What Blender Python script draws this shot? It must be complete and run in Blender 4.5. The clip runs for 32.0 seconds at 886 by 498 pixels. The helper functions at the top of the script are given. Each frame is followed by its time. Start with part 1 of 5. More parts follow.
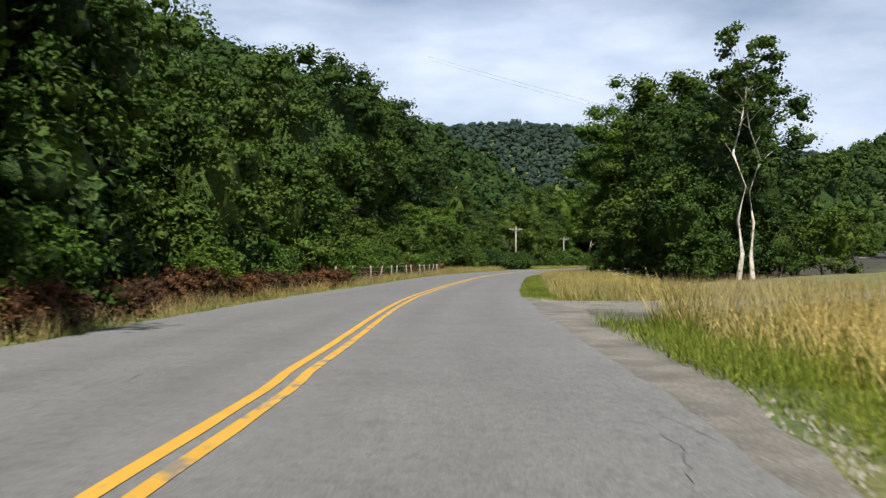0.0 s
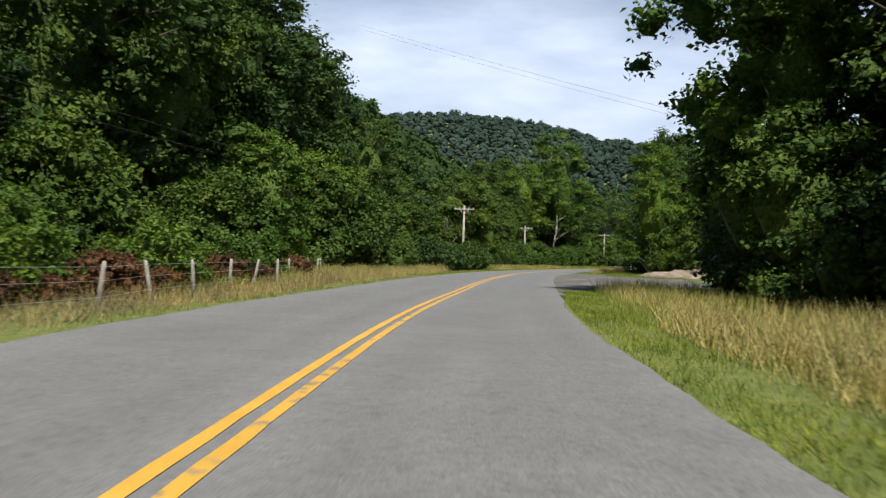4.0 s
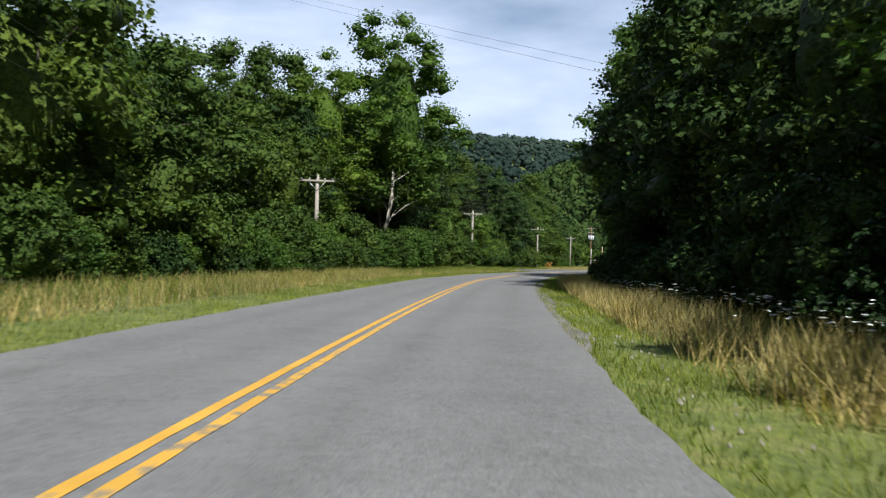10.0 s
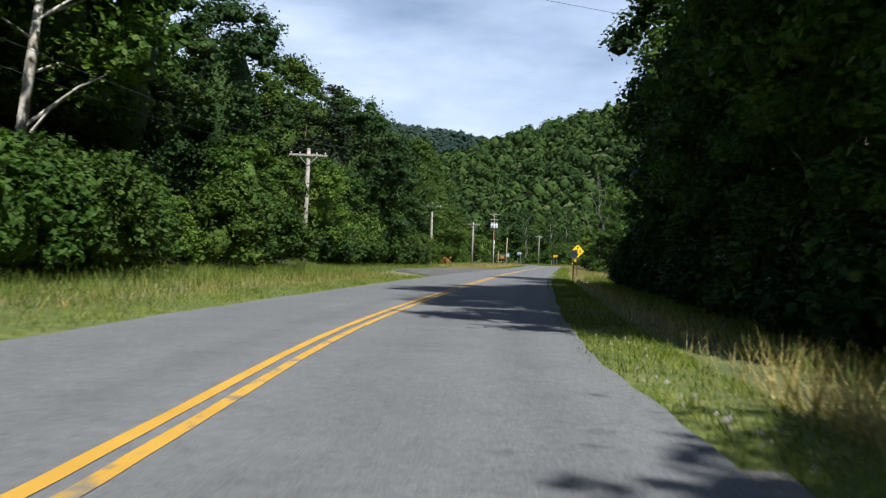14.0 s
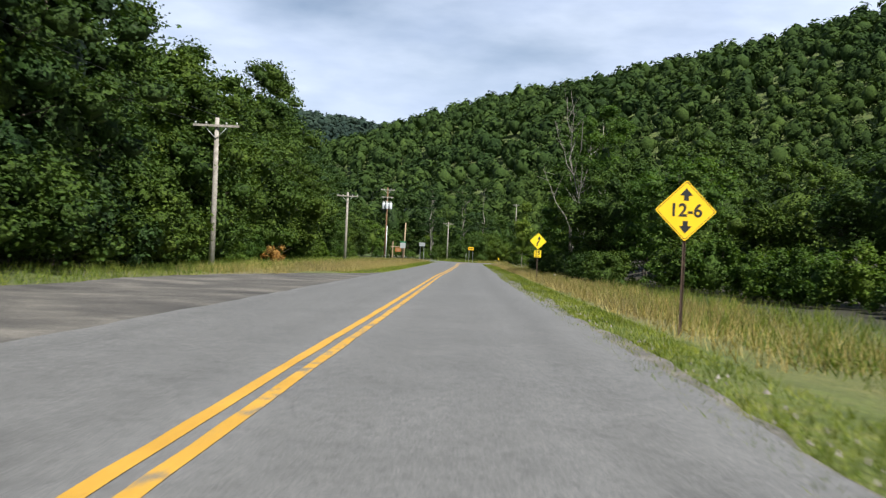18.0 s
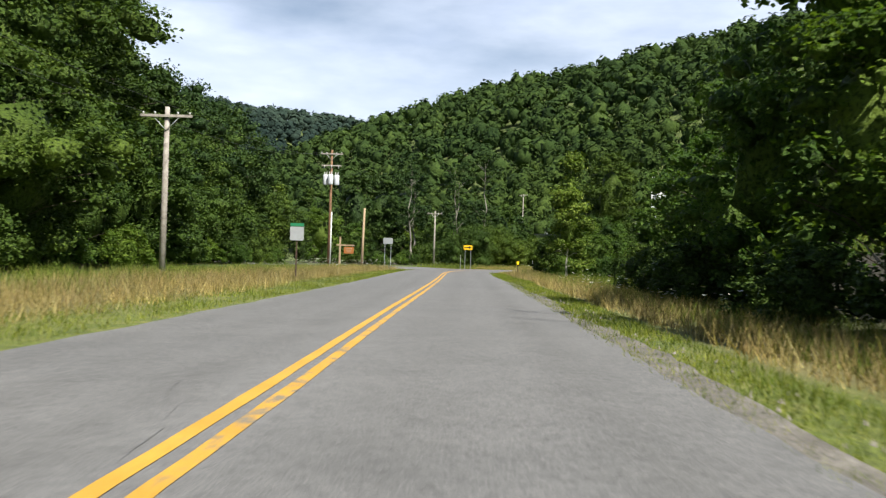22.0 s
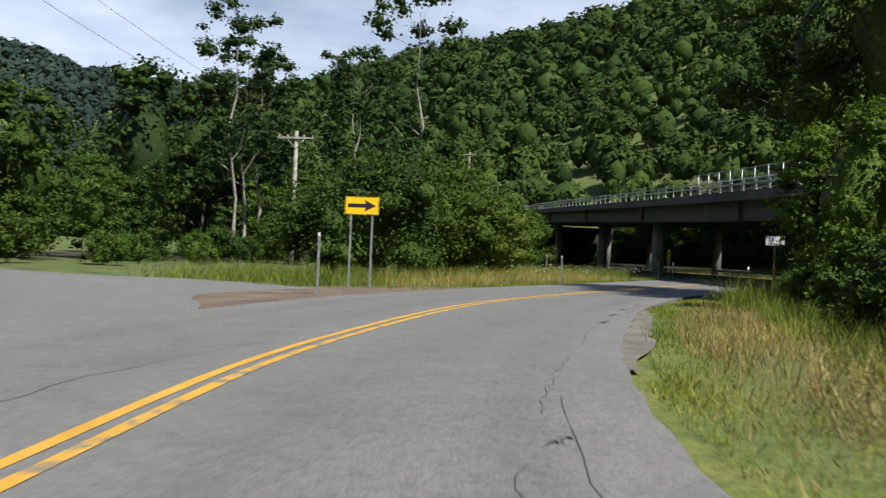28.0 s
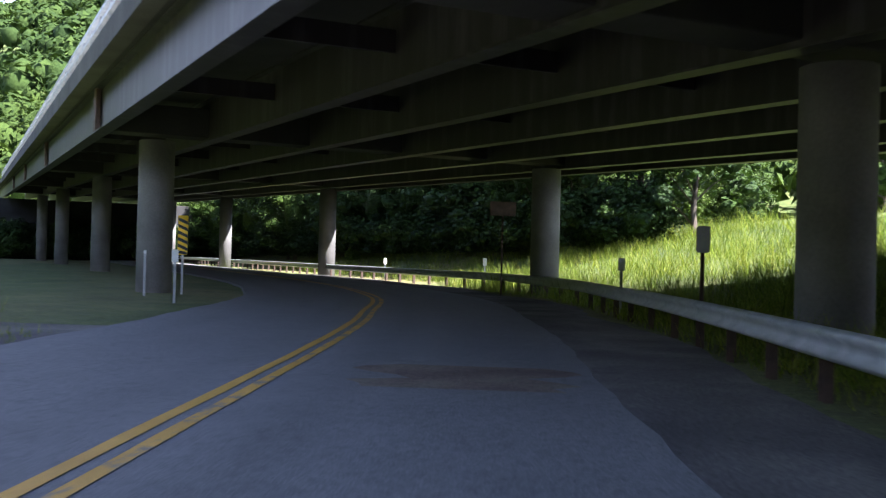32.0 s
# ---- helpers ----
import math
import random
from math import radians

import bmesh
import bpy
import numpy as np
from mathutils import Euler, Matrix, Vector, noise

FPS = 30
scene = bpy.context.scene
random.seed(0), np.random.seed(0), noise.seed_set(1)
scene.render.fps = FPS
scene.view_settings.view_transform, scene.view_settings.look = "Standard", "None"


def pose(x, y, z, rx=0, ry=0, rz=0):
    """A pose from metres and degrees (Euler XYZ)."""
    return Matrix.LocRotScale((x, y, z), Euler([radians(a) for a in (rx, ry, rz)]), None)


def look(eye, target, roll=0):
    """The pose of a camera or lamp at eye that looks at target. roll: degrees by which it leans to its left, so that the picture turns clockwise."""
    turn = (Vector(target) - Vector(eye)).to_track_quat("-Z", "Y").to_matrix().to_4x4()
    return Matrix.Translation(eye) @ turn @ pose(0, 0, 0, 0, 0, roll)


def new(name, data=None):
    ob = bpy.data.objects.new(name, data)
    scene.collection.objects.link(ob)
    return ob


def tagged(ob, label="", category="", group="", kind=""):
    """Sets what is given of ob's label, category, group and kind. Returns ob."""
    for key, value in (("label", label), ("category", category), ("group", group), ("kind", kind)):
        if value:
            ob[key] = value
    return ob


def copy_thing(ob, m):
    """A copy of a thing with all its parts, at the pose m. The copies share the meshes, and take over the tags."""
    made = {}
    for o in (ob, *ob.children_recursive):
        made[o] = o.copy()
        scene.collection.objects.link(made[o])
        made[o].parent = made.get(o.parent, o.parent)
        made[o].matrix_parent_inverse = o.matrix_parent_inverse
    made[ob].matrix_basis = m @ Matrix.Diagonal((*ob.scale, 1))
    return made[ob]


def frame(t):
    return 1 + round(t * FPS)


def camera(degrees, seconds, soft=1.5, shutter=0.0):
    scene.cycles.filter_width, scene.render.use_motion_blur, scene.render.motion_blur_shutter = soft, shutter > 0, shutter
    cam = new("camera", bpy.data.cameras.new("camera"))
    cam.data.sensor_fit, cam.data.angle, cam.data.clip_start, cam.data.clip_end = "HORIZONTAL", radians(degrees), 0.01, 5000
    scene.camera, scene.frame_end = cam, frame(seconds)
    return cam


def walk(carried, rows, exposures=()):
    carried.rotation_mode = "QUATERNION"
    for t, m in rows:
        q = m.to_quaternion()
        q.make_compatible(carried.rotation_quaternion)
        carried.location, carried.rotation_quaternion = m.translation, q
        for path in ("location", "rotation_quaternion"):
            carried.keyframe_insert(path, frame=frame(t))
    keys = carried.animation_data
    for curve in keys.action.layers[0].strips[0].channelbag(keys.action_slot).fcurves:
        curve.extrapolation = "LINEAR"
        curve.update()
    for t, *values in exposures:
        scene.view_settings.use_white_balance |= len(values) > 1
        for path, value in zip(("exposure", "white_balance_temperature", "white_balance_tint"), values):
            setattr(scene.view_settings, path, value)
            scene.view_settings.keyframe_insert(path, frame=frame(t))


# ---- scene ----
cam = camera(48.8, 32.0, soft=1.25, shutter=0.2)
PATH = [
    (0.0, 0.00, 0.00, 1.21, 90.70, -0.51, 0.00),
    (0.5, 0.19, 7.54, 1.20, 90.64, -2.05, -0.30),
    (1.0, 0.43, 15.10, 1.18, 90.50, -2.24, -0.36),
    (1.5, 0.70, 22.67, 1.17, 90.32, -2.22, -0.48),
    (2.0, 1.00, 30.26, 1.17, 90.38, -1.95, -0.71),
    (2.5, 1.35, 37.87, 1.17, 90.69, -1.91, -1.18),
    (3.0, 1.79, 45.51, 1.17, 90.74, -1.92, -1.97),
    (3.5, 2.34, 53.18, 1.16, 90.63, -1.97, -2.89),
    (4.0, 3.01, 60.88, 1.16, 90.49, -1.95, -3.83),
    (4.5, 3.80, 68.61, 1.16, 90.42, -1.74, -4.67),
    (5.0, 4.70, 76.37, 1.15, 90.55, -1.13, -5.30),
    (5.5, 5.74, 84.16, 1.15, 90.62, -0.76, -6.38),
    (6.0, 6.93, 91.95, 1.15, 90.51, -0.82, -7.31),
    (6.5, 8.22, 99.77, 1.15, 90.68, -1.01, -8.37),
    (7.0, 9.57, 107.63, 1.15, 90.91, -1.22, -8.96),
    (7.5, 11.09, 115.50, 1.17, 90.65, -1.65, -9.45),
    (8.0, 12.75, 123.41, 1.18, 90.45, -1.89, -10.06),
    (8.5, 14.48, 131.38, 1.21, 90.63, -1.56, -10.80),
    (9.0, 16.33, 139.38, 1.24, 90.55, -2.01, -11.66),
    (9.5, 18.35, 147.39, 1.27, 90.64, -1.51, -12.53),
    (10.0, 20.53, 155.42, 1.30, 90.55, -2.01, -13.44),
    (10.5, 22.80, 163.47, 1.32, 90.46, -2.19, -14.06),
    (11.0, 25.11, 171.55, 1.33, 90.30, -2.26, -14.66),
    (11.5, 27.48, 179.64, 1.33, 90.41, -1.89, -15.50),
    (12.0, 29.93, 187.74, 1.33, 90.51, -1.45, -16.49),
    (12.5, 32.57, 195.84, 1.31, 90.63, -1.91, -17.28),
    (13.0, 35.35, 203.94, 1.29, 90.62, -2.24, -18.29),
    (13.5, 38.31, 212.02, 1.26, 90.43, -2.36, -19.38),
    (14.0, 41.46, 220.10, 1.22, 90.45, -2.60, -20.23),
    (14.5, 44.78, 228.20, 1.19, 90.32, -2.70, -21.23),
    (15.0, 48.20, 236.32, 1.17, 90.62, -2.13, -22.10),
    (15.5, 51.81, 244.43, 1.16, 90.52, -1.78, -22.81),
    (16.0, 55.51, 252.51, 1.15, 90.55, -1.67, -23.56),
    (16.5, 59.31, 260.53, 1.15, 90.63, -1.73, -24.29),
    (17.0, 63.19, 268.49, 1.16, 90.68, -1.94, -24.95),
    (17.5, 67.13, 276.36, 1.16, 90.62, -2.30, -25.50),
    (18.0, 71.07, 284.16, 1.16, 90.37, -2.78, -25.89),
    (18.5, 75.00, 291.89, 1.17, 90.54, -2.22, -26.10),
    (19.0, 78.92, 299.55, 1.17, 90.55, -2.64, -26.33),
    (19.5, 82.91, 307.15, 1.16, 90.71, -2.24, -26.42),
    (20.0, 86.84, 314.73, 1.15, 90.64, -1.93, -26.42),
    (20.5, 90.65, 322.28, 1.13, 90.71, -1.74, -26.38),
    (21.0, 94.54, 329.63, 1.12, 90.68, -1.88, -26.32),
    (21.5, 98.37, 336.89, 1.11, 90.48, -2.57, -26.23),
    (22.0, 102.16, 344.05, 1.10, 90.62, -1.90, -26.11),
    (22.5, 105.91, 351.16, 1.11, 90.71, -1.86, -26.14),
    (23.0, 109.64, 358.22, 1.12, 90.52, -1.27, -26.21),
    (23.5, 113.34, 365.23, 1.14, 90.58, -1.56, -26.42),
    (24.0, 117.03, 372.17, 1.17, 90.64, -2.16, -26.51),
    (24.5, 120.71, 379.04, 1.18, 90.65, -1.89, -26.29),
    (25.0, 124.35, 385.87, 1.20, 90.55, -1.65, -26.07),
    (25.5, 127.93, 392.66, 1.22, 90.45, -1.19, -26.01),
    (26.0, 131.47, 399.42, 1.24, 90.40, -1.36, -25.86),
    (26.5, 134.98, 406.15, 1.26, 90.38, -1.78, -25.90),
    (27.0, 138.51, 412.81, 1.27, 90.36, -2.26, -26.44),
    (27.5, 142.15, 419.36, 1.28, 90.32, -2.59, -27.86),
    (28.0, 145.98, 425.75, 1.26, 90.23, -2.41, -30.62),
    (28.5, 150.13, 431.88, 1.23, 89.86, -1.32, -34.09),
    (29.0, 154.67, 437.64, 1.21, 89.92, 0.08, -38.53),
    (29.5, 159.64, 442.94, 1.21, 91.14, -0.41, -43.90),
    (30.0, 164.94, 447.84, 1.22, 91.15, -1.31, -48.03),
    (30.5, 170.54, 452.33, 1.21, 90.87, -1.94, -51.40),
    (31.0, 176.26, 456.51, 1.21, 90.54, -1.60, -52.54),
    (31.5, 181.95, 460.59, 1.22, 90.98, -1.02, -52.71),
    (32.0, 187.58, 464.63, 1.24, 90.56, -1.44, -52.46),
]
EXPOSURES = [(0.0, 0.75, 6450, 10), (9.0, 0.78, 6200, 10), (13.0, 0.75, 5900, 10), (17.0, 0.78, 6100, 10), (20.0, 0.88, 6500, 10), (21.0, 1.02, 6500, 10), (22.5, 0.92, 6500, 10), (24.0, 0.8, 6400, 10), (28.0, 0.7, 6350, 10), (30.0, 0.75, 6100, 12), (31.0, 0.6, 5650, 12), (32.0, 2.85, 5850, 21)]
walk(cam, [(t, pose(x, y, z, a, b, c)) for t, x, y, z, a, b, c in PATH], EXPOSURES)

# ---- light: sun from the right of the road, hazy summer sky with cloud ----
SUN_AZ, SUN_EL = 171.0, 52.0
world = bpy.data.worlds.new("sky")
scene.world = world
world.use_nodes = True
wn, wl = world.node_tree.nodes, world.node_tree.links
wn.clear()
w_out = wn.new("ShaderNodeOutputWorld")
w_bg = wn.new("ShaderNodeBackground")
w_sky = wn.new("ShaderNodeTexSky")
w_sky.sky_type = "NISHITA"
w_sky.sun_disc = False
w_sky.sun_elevation, w_sky.sun_rotation = radians(SUN_EL), radians(SUN_AZ)
w_sky.air_density, w_sky.dust_density, w_sky.ozone_density = 1.0, 0.6, 1.5
w_bg.inputs[1].default_value = 0.052
w_co = wn.new("ShaderNodeTexCoord")
w_map = wn.new("ShaderNodeMapping")
w_map.inputs["Scale"].default_value = (1.0, 1.0, 3.2)
w_map.inputs["Location"].default_value = (0.35, 0.1, 0.0)
w_n1 = wn.new("ShaderNodeTexNoise")
w_n1.inputs["Scale"].default_value, w_n1.inputs["Detail"].default_value = 3.2, 7
w_r1 = wn.new("ShaderNodeValToRGB")
w_r1.color_ramp.elements[0].position, w_r1.color_ramp.elements[1].position = 0.18, 0.62
w_mix = wn.new("ShaderNodeMix")
w_mix.data_type = "RGBA"
w_mix.inputs[7].default_value = (7.6, 7.9, 8.6, 1)
w_sep = wn.new("ShaderNodeSeparateXYZ")
w_low = wn.new("ShaderNodeMapRange")
w_low.interpolation_type = "SMOOTHSTEP"
for k, v in ((1, 0.26), (2, 0.5), (3, 1.0), (4, 0.05)):
    w_low.inputs[k].default_value = v
w_mul = wn.new("ShaderNodeMath")
w_mul.operation = "MULTIPLY"
wl.new(w_co.outputs["Generated"], w_map.inputs[0])
wl.new(w_co.outputs["Generated"], w_sep.inputs[0])
wl.new(w_sep.outputs["Z"], w_low.inputs[0])
wl.new(w_map.outputs[0], w_n1.inputs["Vector"])
wl.new(w_n1.outputs["Fac"], w_r1.inputs[0])
wl.new(w_r1.outputs[0], w_mul.inputs[0])
wl.new(w_low.outputs[0], w_mul.inputs[1])
wl.new(w_mul.outputs[0], w_mix.inputs[0])
w_n2 = wn.new("ShaderNodeTexNoise")
w_n2.inputs["Scale"].default_value, w_n2.inputs["Detail"].default_value = 7.0, 6
w_r2 = wn.new("ShaderNodeValToRGB")
w_r2.color_ramp.elements[0].position, w_r2.color_ramp.elements[1].position = 0.36, 0.62
w_r2.color_ramp.elements[0].color, w_r2.color_ramp.elements[1].color = (0.84, 0.87, 0.92, 1), (1.06, 1.06, 1.05, 1)
w_tone = wn.new("ShaderNodeMix")
w_tone.data_type, w_tone.blend_type = "RGBA", "MULTIPLY"
w_tone.inputs[0].default_value = 1.0
w_tone.inputs[6].default_value = (9.9, 10.9, 12.9, 1)
wl.new(w_map.outputs[0], w_n2.inputs["Vector"])
wl.new(w_n2.outputs["Fac"], w_r2.inputs[0])
wl.new(w_r2.outputs[0], w_tone.inputs[7])
wl.new(w_tone.outputs[2], w_mix.inputs[7])
wl.new(w_sky.outputs[0], w_mix.inputs[6])
wl.new(w_mix.outputs[2], w_bg.inputs[0])
wl.new(w_bg.outputs[0], w_out.inputs[0])
sun = new("sun", bpy.data.lights.new("sun", "SUN"))
sun.data.energy, sun.data.angle, sun.data.color = 4.8, radians(0.53), (1.0, 0.96, 0.86)
sa, se = radians(SUN_AZ), radians(SUN_EL)
sun.matrix_world = look((math.sin(sa) * math.cos(se) * 100, math.cos(sa) * math.cos(se) * 100, math.sin(se) * 100), (0, 0, 0))


# ---- materials ----
def material(name, rough=0.8, metal=0.0):
    m = bpy.data.materials.new(name)
    m.use_nodes = True
    b = m.node_tree.nodes["Principled BSDF"]
    b.inputs["Roughness"].default_value, b.inputs["Metallic"].default_value = rough, metal
    return m, m.node_tree.nodes, m.node_tree.links, b


def noise_node(n, l, scale, detail=4, vector=None, rough=0.55):
    t = n.new("ShaderNodeTexNoise")
    t.inputs["Scale"].default_value, t.inputs["Detail"].default_value, t.inputs["Roughness"].default_value = scale, detail, rough
    if vector:
        l.new(vector, t.inputs["Vector"])
    return t.outputs["Fac"]


def ramp(n, l, fac, stops):
    r = n.new("ShaderNodeValToRGB")
    e = r.color_ramp.elements
    while len(e) < len(stops):
        e.new(0.5)
    for k, (p, c) in zip(e, stops):
        k.position, k.color = p, (*c, 1)
    l.new(fac, r.inputs[0])
    return r.outputs[0]


def blend(n, l, fac, a, b, mode="MIX"):
    x = n.new("ShaderNodeMix")
    x.data_type, x.blend_type = "RGBA", mode
    for sock, v in ((x.inputs[0], fac), (x.inputs[6], a), (x.inputs[7], b)):
        if isinstance(v, (int, float)):
            sock.default_value = v
        elif isinstance(v, tuple):
            sock.default_value = (*v, 1)
        else:
            l.new(v, sock)
    return x.outputs[2]


def bumped(n, l, b, height, strength=0.3, dist=0.02):
    k = n.new("ShaderNodeBump")
    k.inputs["Strength"].default_value, k.inputs["Distance"].default_value = strength, dist
    l.new(height, k.inputs["Height"])
    l.new(k.outputs[0], b.inputs["Normal"])


def spotted(name, stops, s1, s2=None, dark=0.75, rough=0.8, metal=0.0, bump=0.2, dist=0.01):
    """Two scales of noise over one palette, with fine relief."""
    m, n, l, b = material(name, rough, metal)
    co = n.new("ShaderNodeTexCoord").outputs["Object"]
    c = ramp(n, l, noise_node(n, l, s1, 5, co), stops)
    f2 = noise_node(n, l, s2 or s1 * 14, 4, co)
    g = ramp(n, l, f2, [(0.3, (dark,) * 3), (0.7, (1, 1, 1))])
    l.new(blend(n, l, 1.0, c, g, "MULTIPLY"), b.inputs["Base Color"])
    bumped(n, l, b, f2, bump, dist)
    return m


def plain(name, colour, rough=0.5, metal=0.0, wear=0.85):
    return spotted(name, [(0.3, tuple(v * wear for v in colour)), (0.7, colour)], 6.0, 60.0, 0.92, rough, metal, 0.05, 0.002)


def leafy(name, dark, mid, light, through_light=0.16, rough=0.5, spread=0.25):
    """Leaves that differ singly, by clump and by plant, and let some light through."""
    m, n, l, b = material(name, rough)
    gi = n.new("ShaderNodeNewGeometry")
    oi = n.new("ShaderNodeObjectInfo")
    c = ramp(n, l, gi.outputs["Random Per Island"], [(0.0, dark), (0.5, mid), (1.0, light)])
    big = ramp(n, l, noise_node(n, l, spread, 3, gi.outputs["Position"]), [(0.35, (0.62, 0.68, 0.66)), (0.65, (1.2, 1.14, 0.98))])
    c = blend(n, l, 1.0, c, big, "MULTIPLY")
    one = ramp(n, l, oi.outputs["Random"], [(0.0, (0.78, 0.84, 0.85)), (0.5, (1.0, 1.0, 1.0)), (1.0, (1.22, 1.12, 0.85))])
    c = blend(n, l, 1.0, c, one, "MULTIPLY")
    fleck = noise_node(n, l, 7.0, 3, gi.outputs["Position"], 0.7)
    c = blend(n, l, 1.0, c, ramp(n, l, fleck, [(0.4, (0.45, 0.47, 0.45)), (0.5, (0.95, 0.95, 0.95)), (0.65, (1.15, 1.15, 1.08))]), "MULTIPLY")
    l.new(c, b.inputs["Base Color"])
    bumped(n, l, b, fleck, 0.9, 0.14)
    b.inputs["Specular IOR Level"].default_value = 0.14
    t = n.new("ShaderNodeBsdfTranslucent")
    l.new(blend(n, l, 1.0, c, (1.25, 1.35, 0.55), "MULTIPLY"), t.inputs[0])
    x = n.new("ShaderNodeMixShader")
    x.inputs[0].default_value = through_light
    l.new(b.outputs[0], x.inputs[1])
    l.new(t.outputs[0], x.inputs[2])
    l.new(x.outputs[0], n["Material Output"].inputs[0])
    return m


M = {}
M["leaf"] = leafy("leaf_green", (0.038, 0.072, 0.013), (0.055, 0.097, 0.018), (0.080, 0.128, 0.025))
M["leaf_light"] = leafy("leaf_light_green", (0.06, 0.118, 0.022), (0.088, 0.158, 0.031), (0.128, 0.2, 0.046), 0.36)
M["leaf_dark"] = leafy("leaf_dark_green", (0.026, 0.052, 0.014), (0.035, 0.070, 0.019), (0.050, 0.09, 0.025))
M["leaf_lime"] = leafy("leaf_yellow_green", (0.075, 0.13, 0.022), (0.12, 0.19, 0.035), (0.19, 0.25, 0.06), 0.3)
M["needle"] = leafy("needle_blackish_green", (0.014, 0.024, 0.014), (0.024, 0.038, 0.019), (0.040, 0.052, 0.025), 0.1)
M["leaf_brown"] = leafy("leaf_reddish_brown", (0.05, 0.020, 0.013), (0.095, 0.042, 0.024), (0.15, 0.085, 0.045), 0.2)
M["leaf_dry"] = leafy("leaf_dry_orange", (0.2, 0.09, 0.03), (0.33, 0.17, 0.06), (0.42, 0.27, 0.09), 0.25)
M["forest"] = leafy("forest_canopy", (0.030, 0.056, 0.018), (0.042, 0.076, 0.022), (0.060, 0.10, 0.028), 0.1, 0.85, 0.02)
# far ridge: the air's haze is mixed into these blue-green, low-contrast colours
M["forest_haze"] = leafy("forest_canopy_hazed", (0.026, 0.045, 0.040), (0.032, 0.053, 0.045), (0.039, 0.061, 0.050), 0.03, 0.95, 0.006)
for k in ("forest",):
    n_, l_ = M[k].node_tree.nodes, M[k].node_tree.links
    b_ = n_["Principled BSDF"]
    b_.inputs["Specular IOR Level"].default_value = 0.1
    p_ = n_.new("ShaderNodeNewGeometry").outputs["Position"]
    # shade in gaps between leaf masses, painted where the noise is low
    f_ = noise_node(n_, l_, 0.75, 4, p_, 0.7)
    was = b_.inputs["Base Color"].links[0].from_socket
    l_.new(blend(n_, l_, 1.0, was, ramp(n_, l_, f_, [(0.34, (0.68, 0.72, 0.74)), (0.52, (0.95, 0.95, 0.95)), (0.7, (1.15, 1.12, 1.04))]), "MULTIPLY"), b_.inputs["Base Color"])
    bumped(n_, l_, b_, f_, 0.7, 1.0)
M["blade"] = leafy("grass_blade", (0.10, 0.16, 0.025), (0.19, 0.25, 0.045), (0.32, 0.34, 0.09), 0.4, 0.6, 0.35)
M["straw"] = leafy("dry_grass_stalk", (0.40, 0.29, 0.12), (0.54, 0.41, 0.18), (0.64, 0.52, 0.27), 0.35, 0.7, 0.3)
M["rust_grass"] = leafy("reddish_grass_stalk", (0.28, 0.19, 0.10), (0.40, 0.29, 0.155), (0.48, 0.38, 0.21), 0.35, 0.7, 0.3)
M["petal"] = plain("white_petal", (0.8, 0.8, 0.76), 0.8)
M["bark"] = spotted("grey_brown_bark", [(0.3, (0.07, 0.055, 0.042)), (0.7, (0.16, 0.13, 0.10))], 3.0, 26.0, 0.55, 0.95, 0, 0.7, 0.03)
M["bark_pale"] = spotted("pale_mottled_bark", [(0.35, (0.20, 0.17, 0.13)), (0.5, (0.50, 0.45, 0.38)), (0.7, (0.66, 0.62, 0.54))], 2.2, 20.0, 0.75, 0.9, 0, 0.3, 0.01)
M["deadwood"] = spotted("grey_dead_wood", [(0.3, (0.17, 0.15, 0.13)), (0.7, (0.36, 0.33, 0.29))], 4.0, 30.0, 0.65, 0.95, 0, 0.5, 0.01)
M["pole"] = spotted("weathered_pole_wood", [(0.3, (0.24, 0.21, 0.18)), (0.7, (0.46, 0.42, 0.37))], 5.0, 40.0, 0.65, 0.95, 0, 0.5, 0.01)
M["pole_brown"] = spotted("brown_treated_wood", [(0.3, (0.16, 0.085, 0.045)), (0.7, (0.29, 0.165, 0.09))], 5.0, 40.0, 0.65, 0.95, 0, 0.4, 0.01)
M["timber"] = spotted("bare_timber", [(0.3, (0.30, 0.21, 0.12)), (0.7, (0.48, 0.37, 0.24))], 5.0, 40.0, 0.7, 0.9, 0, 0.3, 0.01)
M["galv"] = spotted("galvanised_steel", [(0.3, (0.36, 0.38, 0.40)), (0.7, (0.55, 0.57, 0.58))], 3.0, 40.0, 0.85, 0.5, 0.6, 0.05, 0.002)
M["steel_dark"] = spotted("dark_brown_post_steel", [(0.3, (0.07, 0.045, 0.035)), (0.7, (0.14, 0.09, 0.065))], 6.0, 50.0, 0.8, 0.7, 0.3, 0.1, 0.002)
M["alu"] = plain("sign_back_aluminium", (0.50, 0.52, 0.54), 0.5, 0.5)
M["white"] = plain("white_paint", (0.78, 0.79, 0.78), 0.5)
M["white_glaze"] = plain("pale_grey_tank_paint", (0.66, 0.69, 0.72), 0.4)
M["yellow_sign"] = plain("yellow_sign_sheet", (0.92, 0.66, 0.01), 0.45, 0.0, 0.96)
M["orange_sign"] = plain("amber_sign_sheet", (0.96, 0.58, 0.01), 0.45, 0.0, 0.96)
M["green_sign"] = plain("green_sign_sheet", (0.02, 0.20, 0.09), 0.45)
M["black"] = plain("black_sign_ink", (0.018, 0.018, 0.018), 0.5)
M["sign_brown"] = plain("carved_orange_brown_board", (0.36, 0.13, 0.03), 0.7)
M["rubber"] = plain("dark_wire_sheath", (0.03, 0.03, 0.03), 0.6)
M["ceramic"] = plain("grey_insulator", (0.5, 0.5, 0.48), 0.3)
M["concrete"] = spotted("grey_concrete", [(0.3, (0.14, 0.136, 0.13)), (0.7, (0.24, 0.232, 0.22))], 0.7, 18.0, 0.8, 0.9, 0, 0.25, 0.01)
